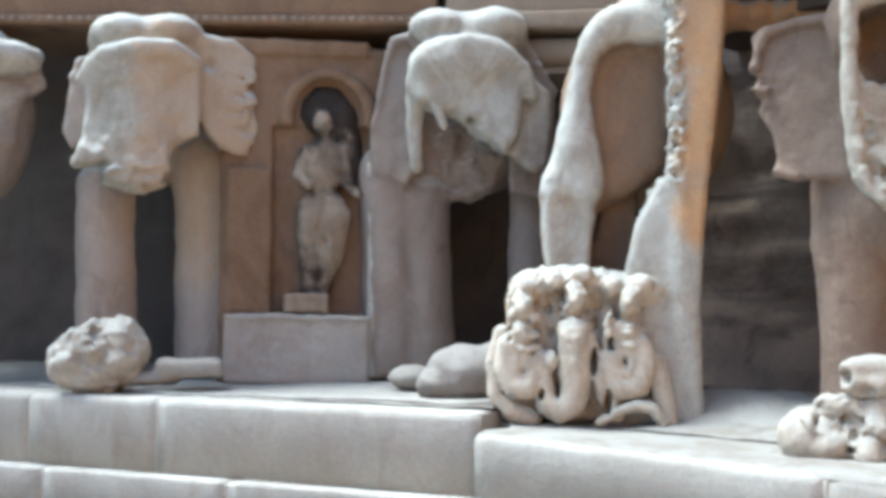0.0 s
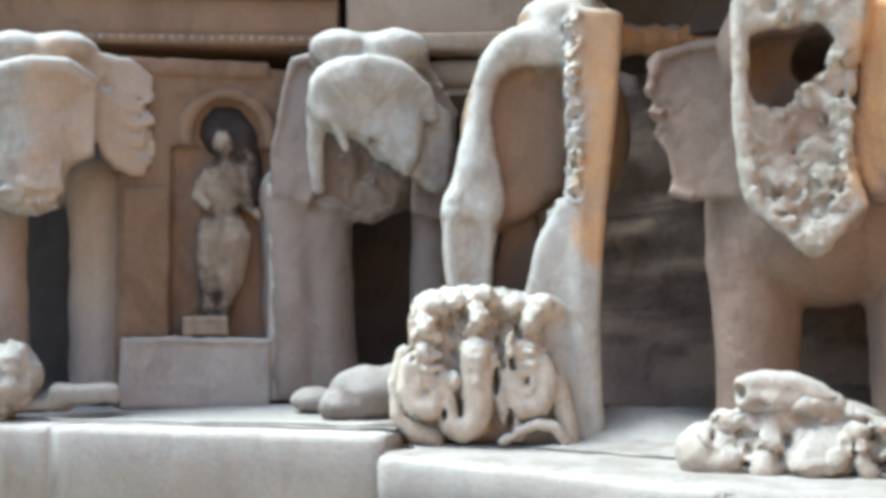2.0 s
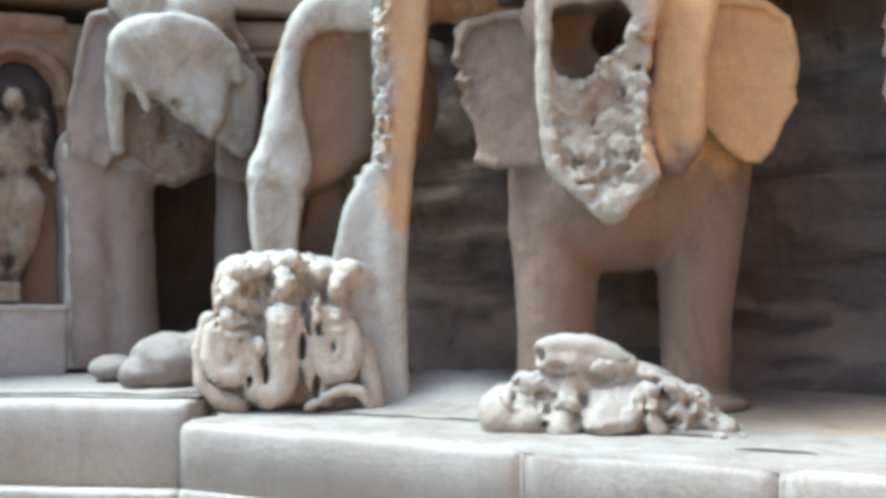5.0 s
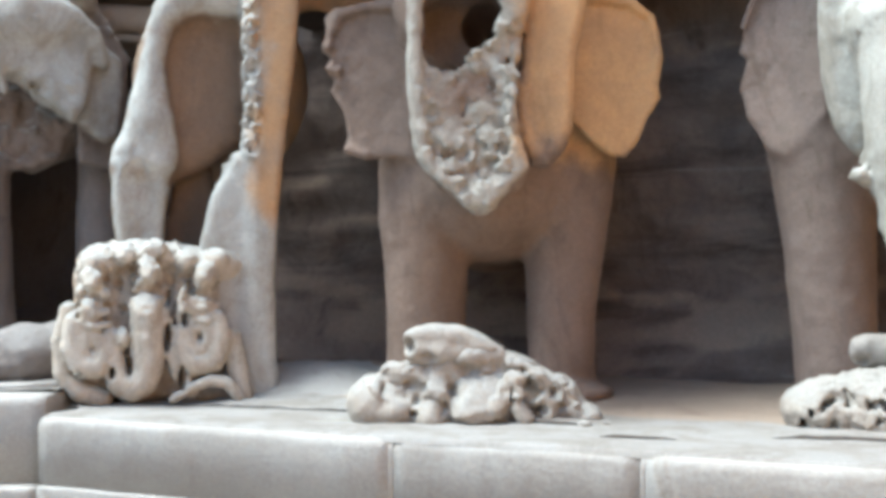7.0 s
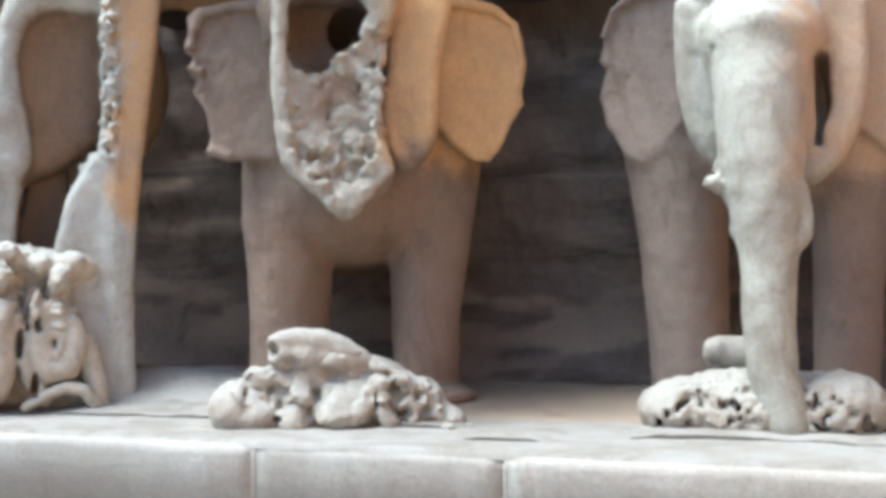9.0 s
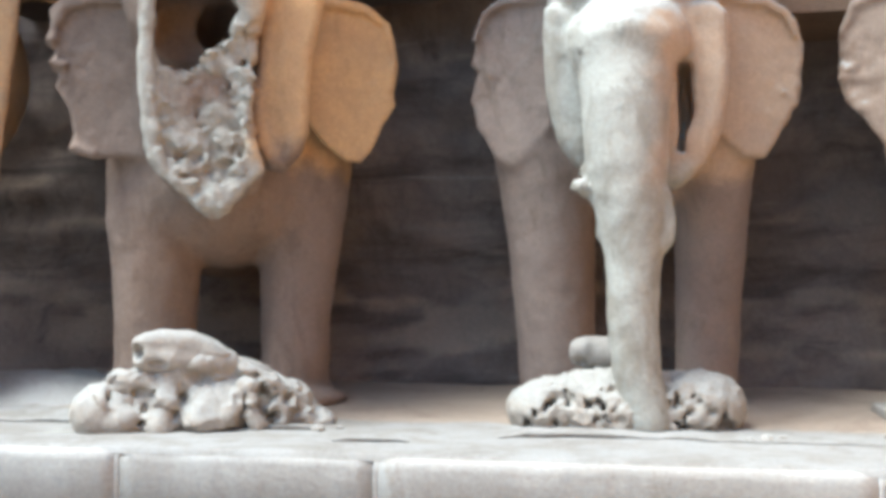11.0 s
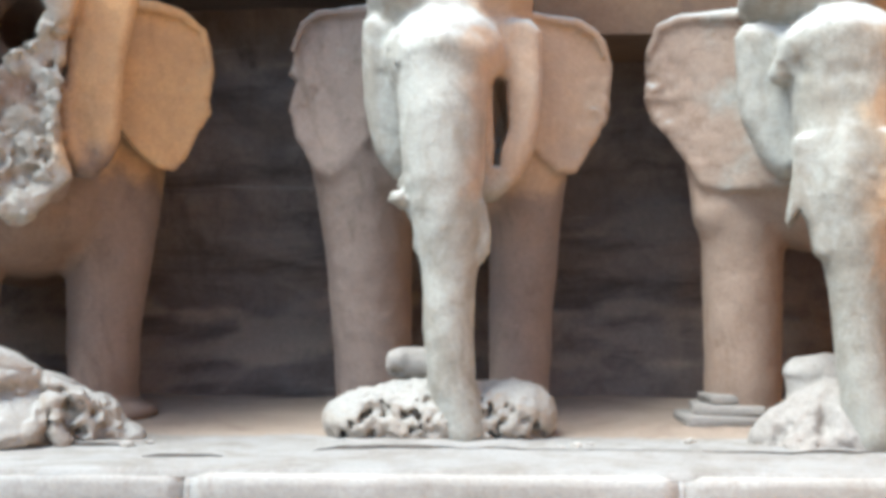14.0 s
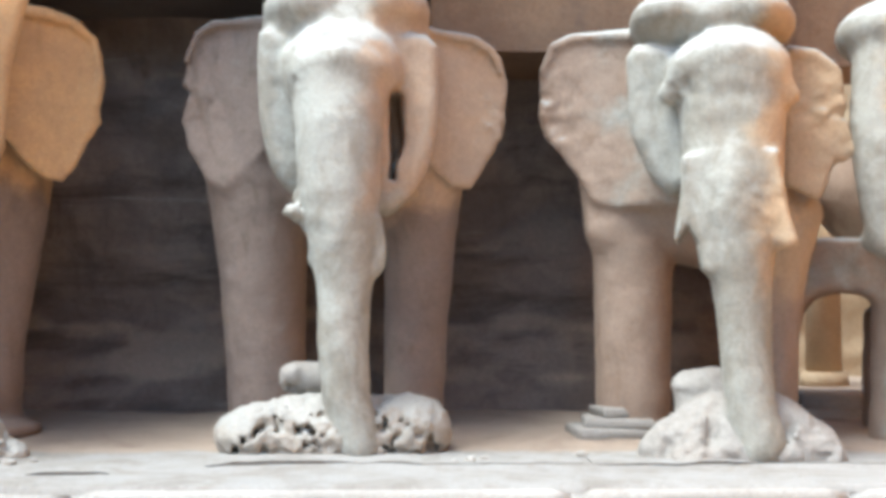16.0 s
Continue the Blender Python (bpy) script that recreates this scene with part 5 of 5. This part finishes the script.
# ---- carved rocks and rubble on the plinth ----
heap = Clay((-0.85, -0.5, -0.03), (0.85, 0.6, 0.62), 0.0115)
heap.ball(0.0, 0.15, 0.06, 0.60, 0.34, 0.33)
heap.ball(0.16, 0.10, 0.20, 0.34, 0.26, 0.20, k=0.05)
heap.ball(-0.48, 0.02, 0.10, 0.19, 0.22, 0.17, k=0.05)
heap.ball(0.46, 0.05, 0.10, 0.22, 0.24, 0.17, k=0.05)
heap.ball(0.66, 0.0, 0.02, 0.14, 0.16, 0.09, k=0.05)
heap.ball(-0.52, -0.10, 0.09, 0.12, 0.12, 0.13, k=0.06)
heap.ball(-0.39, -0.15, 0.06, 0.11, 0.10, 0.10, k=0.05)
heap.sheet(-0.20, 0.22, [(-0.06, 0.05), (-0.04, 0.14), (0.03, 0.27), (0.13, 0.31), (0.22, 0.24), (0.25, 0.10), (0.22, 0.02), (0.02, 0.0)], soft=0.08, lean=0.5, k=0.06)
heap.chain((-0.14, -0.08, 0.30, 0.075), (0.02, -0.14, 0.36, 0.07), (0.17, -0.06, 0.37, 0.08), k=0.03)
heap.chain((-0.16, -0.08, 0.28, 0.06), (-0.14, -0.16, 0.16, 0.07), (-0.18, -0.20, 0.03, 0.08), k=0.06)
heap.chain((-0.40, -0.05, 0.29, 0.055), (-0.26, -0.10, 0.29, 0.05), k=0.03)
heap.chain((0.28, -0.10, 0.33, 0.05), (0.40, -0.12, 0.27, 0.045), (0.50, -0.12, 0.20, 0.045), k=0.025)
heap.chain((0.26, -0.16, 0.26, 0.04), (0.29, -0.22, 0.12, 0.045), (0.34, -0.22, 0.03, 0.05), k=0.02)
heap.chain((0.46, -0.16, 0.20, 0.04), (0.48, -0.20, 0.06, 0.045), k=0.02)
heap.chain((0.58, -0.05, 0.20, 0.045), (0.63, -0.10, 0.06, 0.05), k=0.02)
heap.ring(0.375, -0.20, 0.19, 0.085, 0.032, k=0.02)
for x, z, rx, rz in ((0.375, 0.19, 0.052, 0.07), (0.42, 0.085, 0.028, 0.032), (0.335, 0.295, 0.032, 0.026), (0.285, 0.36, 0.022, 0.02), (0.51, 0.165, 0.03, 0.026), (0.565, 0.205, 0.022, 0.026), (0.43, 0.235, 0.02, 0.02), (0.55, 0.09, 0.026, 0.03), (-0.41, 0.295, 0.024, 0.03), (-0.32, 0.215, 0.034, 0.032), (-0.265, 0.14, 0.03, 0.035), (-0.455, 0.20, 0.016, 0.03), (-0.29, 0.29, 0.035, 0.014), (0.0, 0.285, 0.075, 0.035), (-0.06, 0.20, 0.04, 0.08), (-0.20, 0.24, 0.022, 0.03), (0.27, 0.17, 0.016, 0.06), (-0.28, 0.06, 0.03, 0.02)):
    heap.ball(x, -0.24, z, rx, 0.13, rz, k=0.02, cut=True)
heap.ball(0.12, -0.36, 0.05, 0.09, 0.06, 0.03, k=0.03, cut=True)
heap.shatter(0.45, -0.1, 0.18, 0.30, 0.3, 0.20, 0.016, 0.05, 101)
heap.shatter(-0.36, -0.1, 0.20, 0.26, 0.3, 0.20, 0.014, 0.06, 102)
heap.shatter(0.05, -0.15, 0.18, 0.34, 0.3, 0.26, 0.016, 0.10, 105)
heap.rough(0.64, -0.1, 0.04, 0.22, 0.02, 0.05, 104)
heap.weather(0.005, 0.09, 103)
statue("carved_rock", heap, (-2.684, 6.030, 0.800), 23.99, RUBBLE, "mound of pale weathered carved rock on the plinth", "rock", "rocks on the plinth", base=0)

cap = Clay((-0.4, -0.35, 0.2), (0.45, 0.4, 0.75), 0.012)
cap.sheet(0.0, 0.34, [(-0.26, 0.50), (-0.20, 0.535), (-0.08, 0.555), (0.08, 0.54), (0.20, 0.49), (0.29, 0.42), (0.22, 0.36), (-0.02, 0.33), (-0.19, 0.33), (-0.25, 0.36)], soft=0.07, k=0.03)
cap.chain((-0.17, -0.13, 0.40, 0.055), (-0.05, -0.15, 0.385, 0.05), (0.06, -0.12, 0.39, 0.04), k=0.03)
cap.ball(-0.225, -0.14, 0.435, 0.032, 0.09, 0.04, k=0.02, cut=True)
cap.ball(-0.12, -0.20, 0.37, 0.05, 0.06, 0.025, k=0.02, cut=True)
cap.weather(0.006, 0.08, 105)
statue("broken_trunk_piece", cap, (-2.758, 5.996, 0.800), 24.70, RUBBLE, "smooth broken piece of a stone trunk lying on the rock", "fragment")

holed = Clay((-0.75, -0.35, -0.03), (0.75, 0.5, 0.5), 0.012)
holed.ball(0.008, 0.10, 0.091, 0.667, 0.32, 0.234)
holed.ball(-0.434, 0.05, 0.099, 0.213, 0.24, 0.149)
holed.ball(0.426, 0.08, 0.138, 0.247, 0.26, 0.188)
holed.ball(0.250, -0.16, 0.237, 0.031, 0.09, 0.013, k=0.012, cut=True)
holed.ball(-0.277, -0.15, 0.181, 0.027, 0.09, 0.016, k=0.012, cut=True)
holed.ball(0.452, -0.13, 0.024, 0.016, 0.09, 0.024, k=0.012, cut=True)
holed.ball(-0.523, -0.11, 0.037, 0.021, 0.09, 0.031, k=0.012, cut=True)
holed.ball(0.358, -0.14, 0.058, 0.016, 0.09, 0.014, k=0.012, cut=True)
holed.ball(0.294, -0.15, 0.184, 0.022, 0.09, 0.030, k=0.012, cut=True)
holed.ball(-0.389, -0.14, 0.150, 0.022, 0.09, 0.025, k=0.012, cut=True)
holed.ball(-0.100, -0.18, 0.125, 0.020, 0.09, 0.024, k=0.012, cut=True)
holed.ball(-0.131, -0.18, 0.164, 0.025, 0.09, 0.017, k=0.012, cut=True)
holed.ball(0.411, -0.14, 0.179, 0.030, 0.09, 0.020, k=0.012, cut=True)
holed.ball(-0.184, -0.17, 0.145, 0.028, 0.09, 0.029, k=0.012, cut=True)
holed.ball(0.293, -0.15, 0.052, 0.022, 0.09, 0.024, k=0.012, cut=True)
holed.ball(-0.423, -0.13, 0.131, 0.019, 0.09, 0.027, k=0.012, cut=True)
holed.ball(0.234, -0.16, 0.157, 0.023, 0.09, 0.028, k=0.012, cut=True)
holed.ball(-0.143, -0.18, 0.066, 0.019, 0.09, 0.016, k=0.012, cut=True)
holed.ball(-0.267, -0.16, 0.187, 0.020, 0.09, 0.029, k=0.012, cut=True)
holed.ball(-0.477, -0.12, 0.098, 0.025, 0.09, 0.028, k=0.012, cut=True)
holed.ball(-0.166, -0.17, 0.283, 0.024, 0.09, 0.015, k=0.012, cut=True)
holed.ball(0.326, -0.15, 0.079, 0.020, 0.09, 0.030, k=0.012, cut=True)
holed.ball(-0.369, -0.14, 0.043, 0.021, 0.09, 0.027, k=0.012, cut=True)
holed.ball(0.318, -0.15, 0.028, 0.031, 0.09, 0.013, k=0.012, cut=True)
holed.ball(-0.054, -0.19, 0.227, 0.030, 0.09, 0.026, k=0.012, cut=True)
holed.ball(-0.093, -0.18, 0.089, 0.019, 0.09, 0.030, k=0.012, cut=True)
holed.ball(0.278, -0.16, 0.146, 0.016, 0.09, 0.020, k=0.012, cut=True)
holed.ball(0.330, -0.15, 0.025, 0.014, 0.09, 0.015, k=0.012, cut=True)
holed.ball(0.302, -0.15, 0.068, 0.014, 0.09, 0.028, k=0.012, cut=True)
holed.ball(0.358, -0.14, 0.107, 0.019, 0.09, 0.021, k=0.012, cut=True)
holed.ball(-0.141, -0.18, 0.073, 0.019, 0.09, 0.019, k=0.012, cut=True)
holed.ball(0.540, -0.11, 0.039, 0.031, 0.09, 0.028, k=0.012, cut=True)
holed.ball(0.477, -0.12, 0.118, 0.031, 0.09, 0.015, k=0.012, cut=True)
holed.ball(-0.314, -0.15, 0.208, 0.017, 0.09, 0.018, k=0.012, cut=True)
holed.ball(0.537, -0.12, 0.089, 0.028, 0.09, 0.019, k=0.012, cut=True)
holed.ball(-0.093, -0.18, 0.101, 0.019, 0.09, 0.029, k=0.012, cut=True)
holed.ball(-0.111, -0.18, 0.227, 0.015, 0.09, 0.021, k=0.012, cut=True)
holed.ball(-0.298, -0.15, 0.146, 0.016, 0.09, 0.022, k=0.012, cut=True)
holed.ball(0.573, -0.11, 0.036, 0.022, 0.09, 0.027, k=0.012, cut=True)
holed.ball(0.563, -0.11, 0.033, 0.022, 0.09, 0.025, k=0.012, cut=True)
holed.ball(-0.363, -0.14, 0.179, 0.029, 0.09, 0.023, k=0.012, cut=True)
holed.ball(-0.246, -0.16, 0.265, 0.017, 0.09, 0.015, k=0.012, cut=True)
holed.ball(-0.299, -0.15, 0.194, 0.013, 0.09, 0.028, k=0.012, cut=True)
holed.ball(-0.098, -0.18, 0.147, 0.024, 0.09, 0.015, k=0.012, cut=True)
holed.ball(-0.075, -0.19, 0.064, 0.023, 0.09, 0.013, k=0.012, cut=True)
holed.ball(-0.378, -0.14, 0.206, 0.024, 0.09, 0.013, k=0.012, cut=True)
holed.ball(-0.305, -0.15, 0.183, 0.016, 0.09, 0.013, k=0.012, cut=True)
holed.ball(-0.054, -0.19, 0.120, 0.014, 0.09, 0.019, k=0.012, cut=True)
holed.ball(0.236, -0.16, 0.230, 0.019, 0.09, 0.023, k=0.012, cut=True)
holed.ring(0.443, -0.14, 0.129, 0.075, 0.025, k=0.015)
holed.ring(-0.393, -0.10, 0.131, 0.069, 0.022, k=0.015)
holed.rough(0.008, -0.10, 0.143, 0.726, 0.016, 0.04, 111)
holed.weather(0.008, 0.05, 113)
statue("carved_rock", holed, (-0.329, 6.492, 0.800), 2.90, RUBBLE, "low pale rock pierced with carved hollows under a trunk", "rock", "rocks on the plinth", base=0)

pebble = Clay((-0.3, -0.25, 0.2), (0.4, 0.3, 0.65), 0.014)
pebble.limb(-0.026, 0.00, 0.409, 0.093, 0.155, 0.02, 0.394, 0.107, k=0.04)
pebble.box(-0.062, 0.00, 0.409, 0.054, 0.1, 0.065, soft=0.04)
pebble.ball(-0.066, -0.10, 0.357, 0.046, 0.08, 0.026, k=0.03, cut=True)
pebble.weather(0.007, 0.07, 115)
statue("broken_trunk_piece", pebble, (-0.522, 6.730, 0.800), 4.44, DUSTY, "short smooth broken stone piece behind the trunk", "fragment")

soft = Clay((-0.85, -0.5, -0.03), (0.85, 0.7, 0.6), 0.014)
soft.limb(-0.12, 0.10, 0.22, 0.14, -0.46, -0.05, 0.02, 0.10, k=0.10)
soft.limb(0.10, 0.12, 0.24, 0.15, 0.44, 0.0, 0.02, 0.09, k=0.10)
soft.ball(0.0, 0.15, 0.04, 0.52, 0.34, 0.27, k=0.10)
soft.limb(-0.02, 0.0, 0.10, 0.15, -0.25, -0.18, 0.0, 0.10, k=0.10)
soft.limb(-0.304, 0.32, 0.374, 0.086, -0.070, 0.32, 0.394, 0.093, k=0.05)
soft.box(-0.20, 0.32, 0.28, 0.17, 0.12, 0.14, soft=0.06)
soft.ball(0.23, -0.20, 0.20, 0.05, 0.16, 0.12, k=0.05, cut=True)
soft.ball(-0.16, -0.22, 0.17, 0.045, 0.12, 0.10, k=0.05, cut=True)
soft.rough(-0.30, -0.10, 0.10, 0.34, 0.022, 0.06, 121)
soft.rough(0.36, -0.05, 0.12, 0.30, 0.018, 0.06, 122)
soft.weather(0.012, 0.09, 123)
statue("carved_rock", soft, (1.901, 6.163, 0.800), -17.14, DUSTY, "smooth pale mound of worn carved rock under a trunk", "rock", "rocks on the plinth", base=0)

lump = Clay((-0.6, -0.4, -0.05), (0.6, 0.5, 0.75), 0.018)
lump.ball(0.040, 0.10, 0.286, 0.358, 0.3, 0.284)
lump.ball(-0.167, 0.05, 0.245, 0.192, 0.22, 0.192)
lump.ball(0.185, 0.05, 0.375, 0.183, 0.22, 0.210)
lump.rough(0.018, 0.00, 0.334, 0.545, 0.06, 0.1, 131)
lump.ball(-0.020, -0.25, 0.238, 0.106, 0.1, 0.062, k=0.04, cut=True)
lump.weather(0.015, 0.08, 133)
statue("boulder", lump, (-8.181, 4.208, 0.893), 62.78, RUBBLE, "rough pitted grey boulder on the side plinth", "rock", base=0)

flat = Clay((-0.5, -0.3, -0.05), (0.5, 0.4, 0.3), 0.02)
flat.box(0.020, 0.00, 0.190, 0.257, 0.2, 0.070, soft=0.05)
flat.ball(-0.325, 0.00, 0.109, 0.275, 0.2, 0.064)
flat.weather(0.012, 0.1, 135)
statue("loose_slab", flat, (-7.934, 4.853, 0.900), 58.55, DUSTY, "flat loose stone slab lying beside the boulder", "slab", base=0)

dark = Clay((-0.5, -0.3, -0.05), (0.5, 0.4, 0.5), 0.018)
dark.ball(0.052, 0.05, 0.175, 0.304, 0.28, 0.236)
dark.ball(-0.177, 0.00, 0.113, 0.151, 0.2, 0.109)
dark.ball(0.284, 0.10, 0.195, 0.212, 0.25, 0.238)
dark.weather(0.012, 0.12, 137)
statue("boulder", dark, (-6.028, 5.993, 0.900), 45.17, DARKROCK, "smooth dark brown boulder beside the serpent stone", "rock", base=0)

dusty = Clay((-0.4, -0.3, -0.05), (0.4, 0.4, 0.3), 0.02)
dusty.ball(0.004, 0.00, 0.099, 0.186, 0.2, 0.098)
dusty.weather(0.01, 0.1, 139)
statue("boulder", dusty, (-6.643, 6.072, 0.930), 47.57, DUSTY, "small pale dusty stone by the wall", "rock", base=0)


# ---- thin slabs under the rocks ----
def base_slab(x0, x1, y0, y1, seed, thick=0.022):
    """A thin worn slab whose front edge comes and goes."""
    n = max(20, int((x1 - x0) * 26))
    verts, faces = [], []
    for i in range(n + 1):
        x = x0 + (x1 - x0) * i / n
        w = 0.5 + 1.1 * noise.fractal(Vector((x * 1.6, seed * 3.1, 0)), 1.0, 2.0, 3)
        end = min(1.0, i / 4, (n - i) / 4)
        h = thick * max(0.1, min(1.0, w)) * end
        y = y0 + 0.03 * noise.fractal(Vector((x * 2.5, seed * 7.7, 2.0)), 1.0, 2.0, 4)
        top = main_height(x, y) + 0.002
        verts += [(x, y + 0.02, 0.79), (x, y + 0.006, top + h * 0.45), (x, y, top + h * 0.75), (x, y + 0.02, top + h), (x, y1, main_height(x, y1) - 0.012)]
    for i in range(n):
        for j in range(4):
            k = i * 5 + j
            faces.append((k, k + 5, k + 6, k + 1))
    me = bpy.data.meshes.new("base_slab")
    me.from_pydata(verts, [], faces)
    me.polygons.foreach_set("use_smooth", [True] * len(faces))
    me.materials.append(DRIFT)
    tagged(new("base_slab", me), "thin dusty stone slab with a chipped edge under the sculptures", "slab", "thin slabs")


base_slab(-5.2, -1.9, 6.0, 6.9, 1)
base_slab(-1.75, -1.35, 5.62, 5.9, 4, 0.014)
base_slab(-0.95, 1.0, 5.93, 6.7, 2)
base_slab(1.05, 3.2, 5.93, 6.7, 3)


def side_slab(p, q, depth, thick, seed):
    """A thin paving slab along the side plinth, its front edge broken and uneven."""
    p, q = Vector((*p, 0)), Vector((*q, 0))
    L = (q - p).length
    t = (q - p) / L
    inn = Vector((-t.y, t.x, 0))
    n = int(L * 26)
    verts, faces = [], []
    for i in range(n + 1):
        u = L * i / n
        h = thick * max(0.15, min(1.0, 0.7 + 1.0 * noise.fractal(Vector((u * 1.5, seed * 3.1, 0)), 1.0, 2.0, 3)))
        c = p + t * u + inn * 0.05 * noise.fractal(Vector((u * 2.0, seed * 7.7, 2.0)), 1.0, 2.0, 4)
        far = p + t * u + inn * depth
        z = side_height(c.x, c.y)
        for w, rise in ((0.02, -0.03), (0.004, h * 0.4), (0.0, h * 0.8), (0.02, h)):
            verts.append((c.x + inn.x * w, c.y + inn.y * w, z + rise))
        verts.append((far.x, far.y, side_height(far.x, far.y) - 0.01))
    for i in range(n):
        for j in range(4):
            k = i * 5 + j
            faces.append((k, k + 5, k + 6, k + 1))
    me = bpy.data.meshes.new("base_slab")
    me.from_pydata(verts, [], faces)
    me.polygons.foreach_set("use_smooth", [True] * len(faces))
    me.materials.append(LIME_DUST)
    tagged(new("base_slab", me), "thin dusty paving slab with a chipped edge on the side plinth", "slab", "thin slabs")


side_slab((-11.2, 3.12), (-8.7, 4.16), 0.5, 0.04, 5)
side_slab((-8.65, 4.2), (-5.3, 5.58), 0.5, 0.045, 6)


def stacked_slabs(x, y, sizes):
    """Thin broken slabs piled on one another."""
    z = 0.80 + 0.02
    for i, (w, d, h, turn) in enumerate(sizes):
        bm = block_bm(w / 2, d / 2, h / 2, min(0.02, h / 3), 40 + i, 0.012)
        me = bpy.data.meshes.new("broken_slab")
        bm.to_mesh(me)
        bm.free()
        me.materials.append(DUSTY)
        ob = tagged(new("broken_slab", me), "thin broken dusty stone slab piled beside an elephant's foot", "slab", "piled slabs")
        ob.matrix_world = pose(x + 0.03 * i, y + 0.02 * i, z + h / 2, 0, 0, turn)
        z += h


stacked_slabs(1.38, 7.1, ((0.52, 0.4, 0.07, 4), (0.44, 0.36, 0.06, -6), (0.34, 0.3, 0.06, 9)))
stacked_slabs(3.05, 7.9, ((0.6, 0.5, 0.12, 4), (0.5, 0.4, 0.1, -8)))


def loose_stone(x, y, size, seed):
    """A small chipped stone lying on the floor."""
    rnd = random.Random(seed)
    bm = bmesh.new()
    bmesh.ops.create_icosphere(bm, subdivisions=2, radius=1.0)
    for v in bm.verts:
        w = 1 + 0.35 * noise.noise(v.co * 1.7 + Vector((seed * 3.7, 0, 0)))
        v.co = Vector((v.co.x * size * w * 1.3, v.co.y * size * w, v.co.z * size * w * 0.7))
    me = bpy.data.meshes.new("loose_stone")
    bm.to_mesh(me)
    bm.free()
    me.materials.append(RUBBLE)
    ob = tagged(new("loose_stone", me), "small chipped pale stone lying on the dusty floor", "stone", "loose stones")
    ob.matrix_world = pose(x, y, main_height(x, y) + size * 0.35, 0, 0, rnd.uniform(0, 360))


for i, (x, y, size) in enumerate(((0.42, 6.05, 0.03), (0.5, 6.12, 0.022), (0.33, 5.99, 0.018), (-1.95, 6.0, 0.03), (-1.85, 6.08, 0.02), (-3.35, 6.0, 0.028), (-3.28, 6.08, 0.02), (1.05, 6.3, 0.03), (-4.05, 6.2, 0.035), (-3.9, 6.3, 0.022), (2.35, 6.1, 0.025))):
    loose_stone(x, y, size, 60 + i)


# ---- dressed blocks of the plinths, course by course ----
def course_bm(hx, hy, hz, wear, seed):
    """A block with a deeply rounded, uneven top front edge and fine arrises elsewhere."""
    n = max(4, int(hx * 2 / 0.09))
    ring = [(hy, -hz), (-hy, -hz)]
    for i in range(6):
        a = i / 5 * math.pi / 2
        ring.append((-hy + wear * (1 - math.cos(a)), hz - wear * (1 - math.sin(a))))
    ring.append((hy, hz))
    bm = bmesh.new()
    rows = []
    for i in range(n + 1):
        x = -hx + 2 * hx * i / n
        pinch = 0.012 if i in (0, n) else 0.0
        row = []
        for j, (y, z) in enumerate(ring):
            w = 0.010 * noise.fractal(Vector((x * 3.0 + seed * 5, y * 2, z * 4)), 1.0, 2.0, 4) if 1 < j < len(ring) - 1 else 0.0
            row.append(bm.verts.new((x, y + w + (pinch if y < 0 else 0), z + w * 0.6 - (pinch * 0.7 if z > 0 else 0))))
        rows.append(row)
    m = len(ring)
    for i in range(n):
        for j in range(m):
            k = (j + 1) % m
            bm.faces.new((rows[i][j], rows[i][k], rows[i + 1][k], rows[i + 1][j]))
    bm.faces.new(rows[0][::-1])
    bm.faces.new(rows[n])
    bmesh.ops.recalc_face_normals(bm, faces=list(bm.faces))
    for f in bm.faces:
        f.smooth = len(f.verts) == 4
    return bm


def plinth(name, p, q, courses, depth, label):
    """Blocks along the plan line from p to q. A course: bottom, top, how far proud, where the joints come, edge wear."""
    p, q = Vector((*p, 0)), Vector((*q, 0))
    L = (q - p).length
    t = (q - p) / L
    inn = Vector((-t.y, t.x, 0))
    top = tagged(new(name), label, "plinth", kind="structure")
    turn = Matrix.Rotation(math.atan2(t.y, t.x), 4, "Z")
    seed = 0
    for z0, z1, proud, joints, wear in courses:
        cuts = [0.0, *joints, L]
        for a, b in zip(cuts, cuts[1:]):
            seed += 1
            rnd = random.Random(seed)
            bm = course_bm((b - a) / 2 - 0.006, (depth + proud) / 2, (z1 - z0) / 2 - 0.002, wear, seed)
            ob = part("block", bm, BLOCK, top)
            c = p + t * (a + b) / 2 + inn * ((depth - proud) / 2 + rnd.uniform(-0.008, 0.008))
            ob.matrix_world = Matrix.Translation((c.x, c.y, (z0 + z1) / 2)) @ turn
        for a in joints:
            seed += 1
            bm = course_bm(0.014, (depth + proud) / 2 - 0.006, (z1 - z0) / 2 - 0.008, wear, seed)
            ob = part("joint", bm, MORTAR, top)
            c = p + t * a + inn * ((depth - proud) / 2)
            ob.matrix_world = Matrix.Translation((c.x, c.y, (z0 + z1) / 2)) @ turn


plinth("plinth_main", (-5.1, 5.2), (9.0, 5.2),
       [(0.40, 0.805, 0.0, (2.37, 3.69, 5.93, 7.2, 8.6, 9.9, 11.4, 12.8), 0.06), (0.0, 0.397, 0.02, (1.4, 3.0, 4.4, 6.3, 8.0, 9.6, 11.0, 12.6), 0.02)],
       0.7, "long pale stone plinth of large worn blocks")
plinth("plinth_side", (-11.3, 2.62), (-5.14, 5.31),
       [(0.38, 0.91, 0.0, (1.5, 3.04, 4.21), 0.06), (0.0, 0.377, 0.14, (0.9, 2.3, 3.3, 4.9), 0.03)],
       0.6, "grey stone side plinth with a projecting lower step")
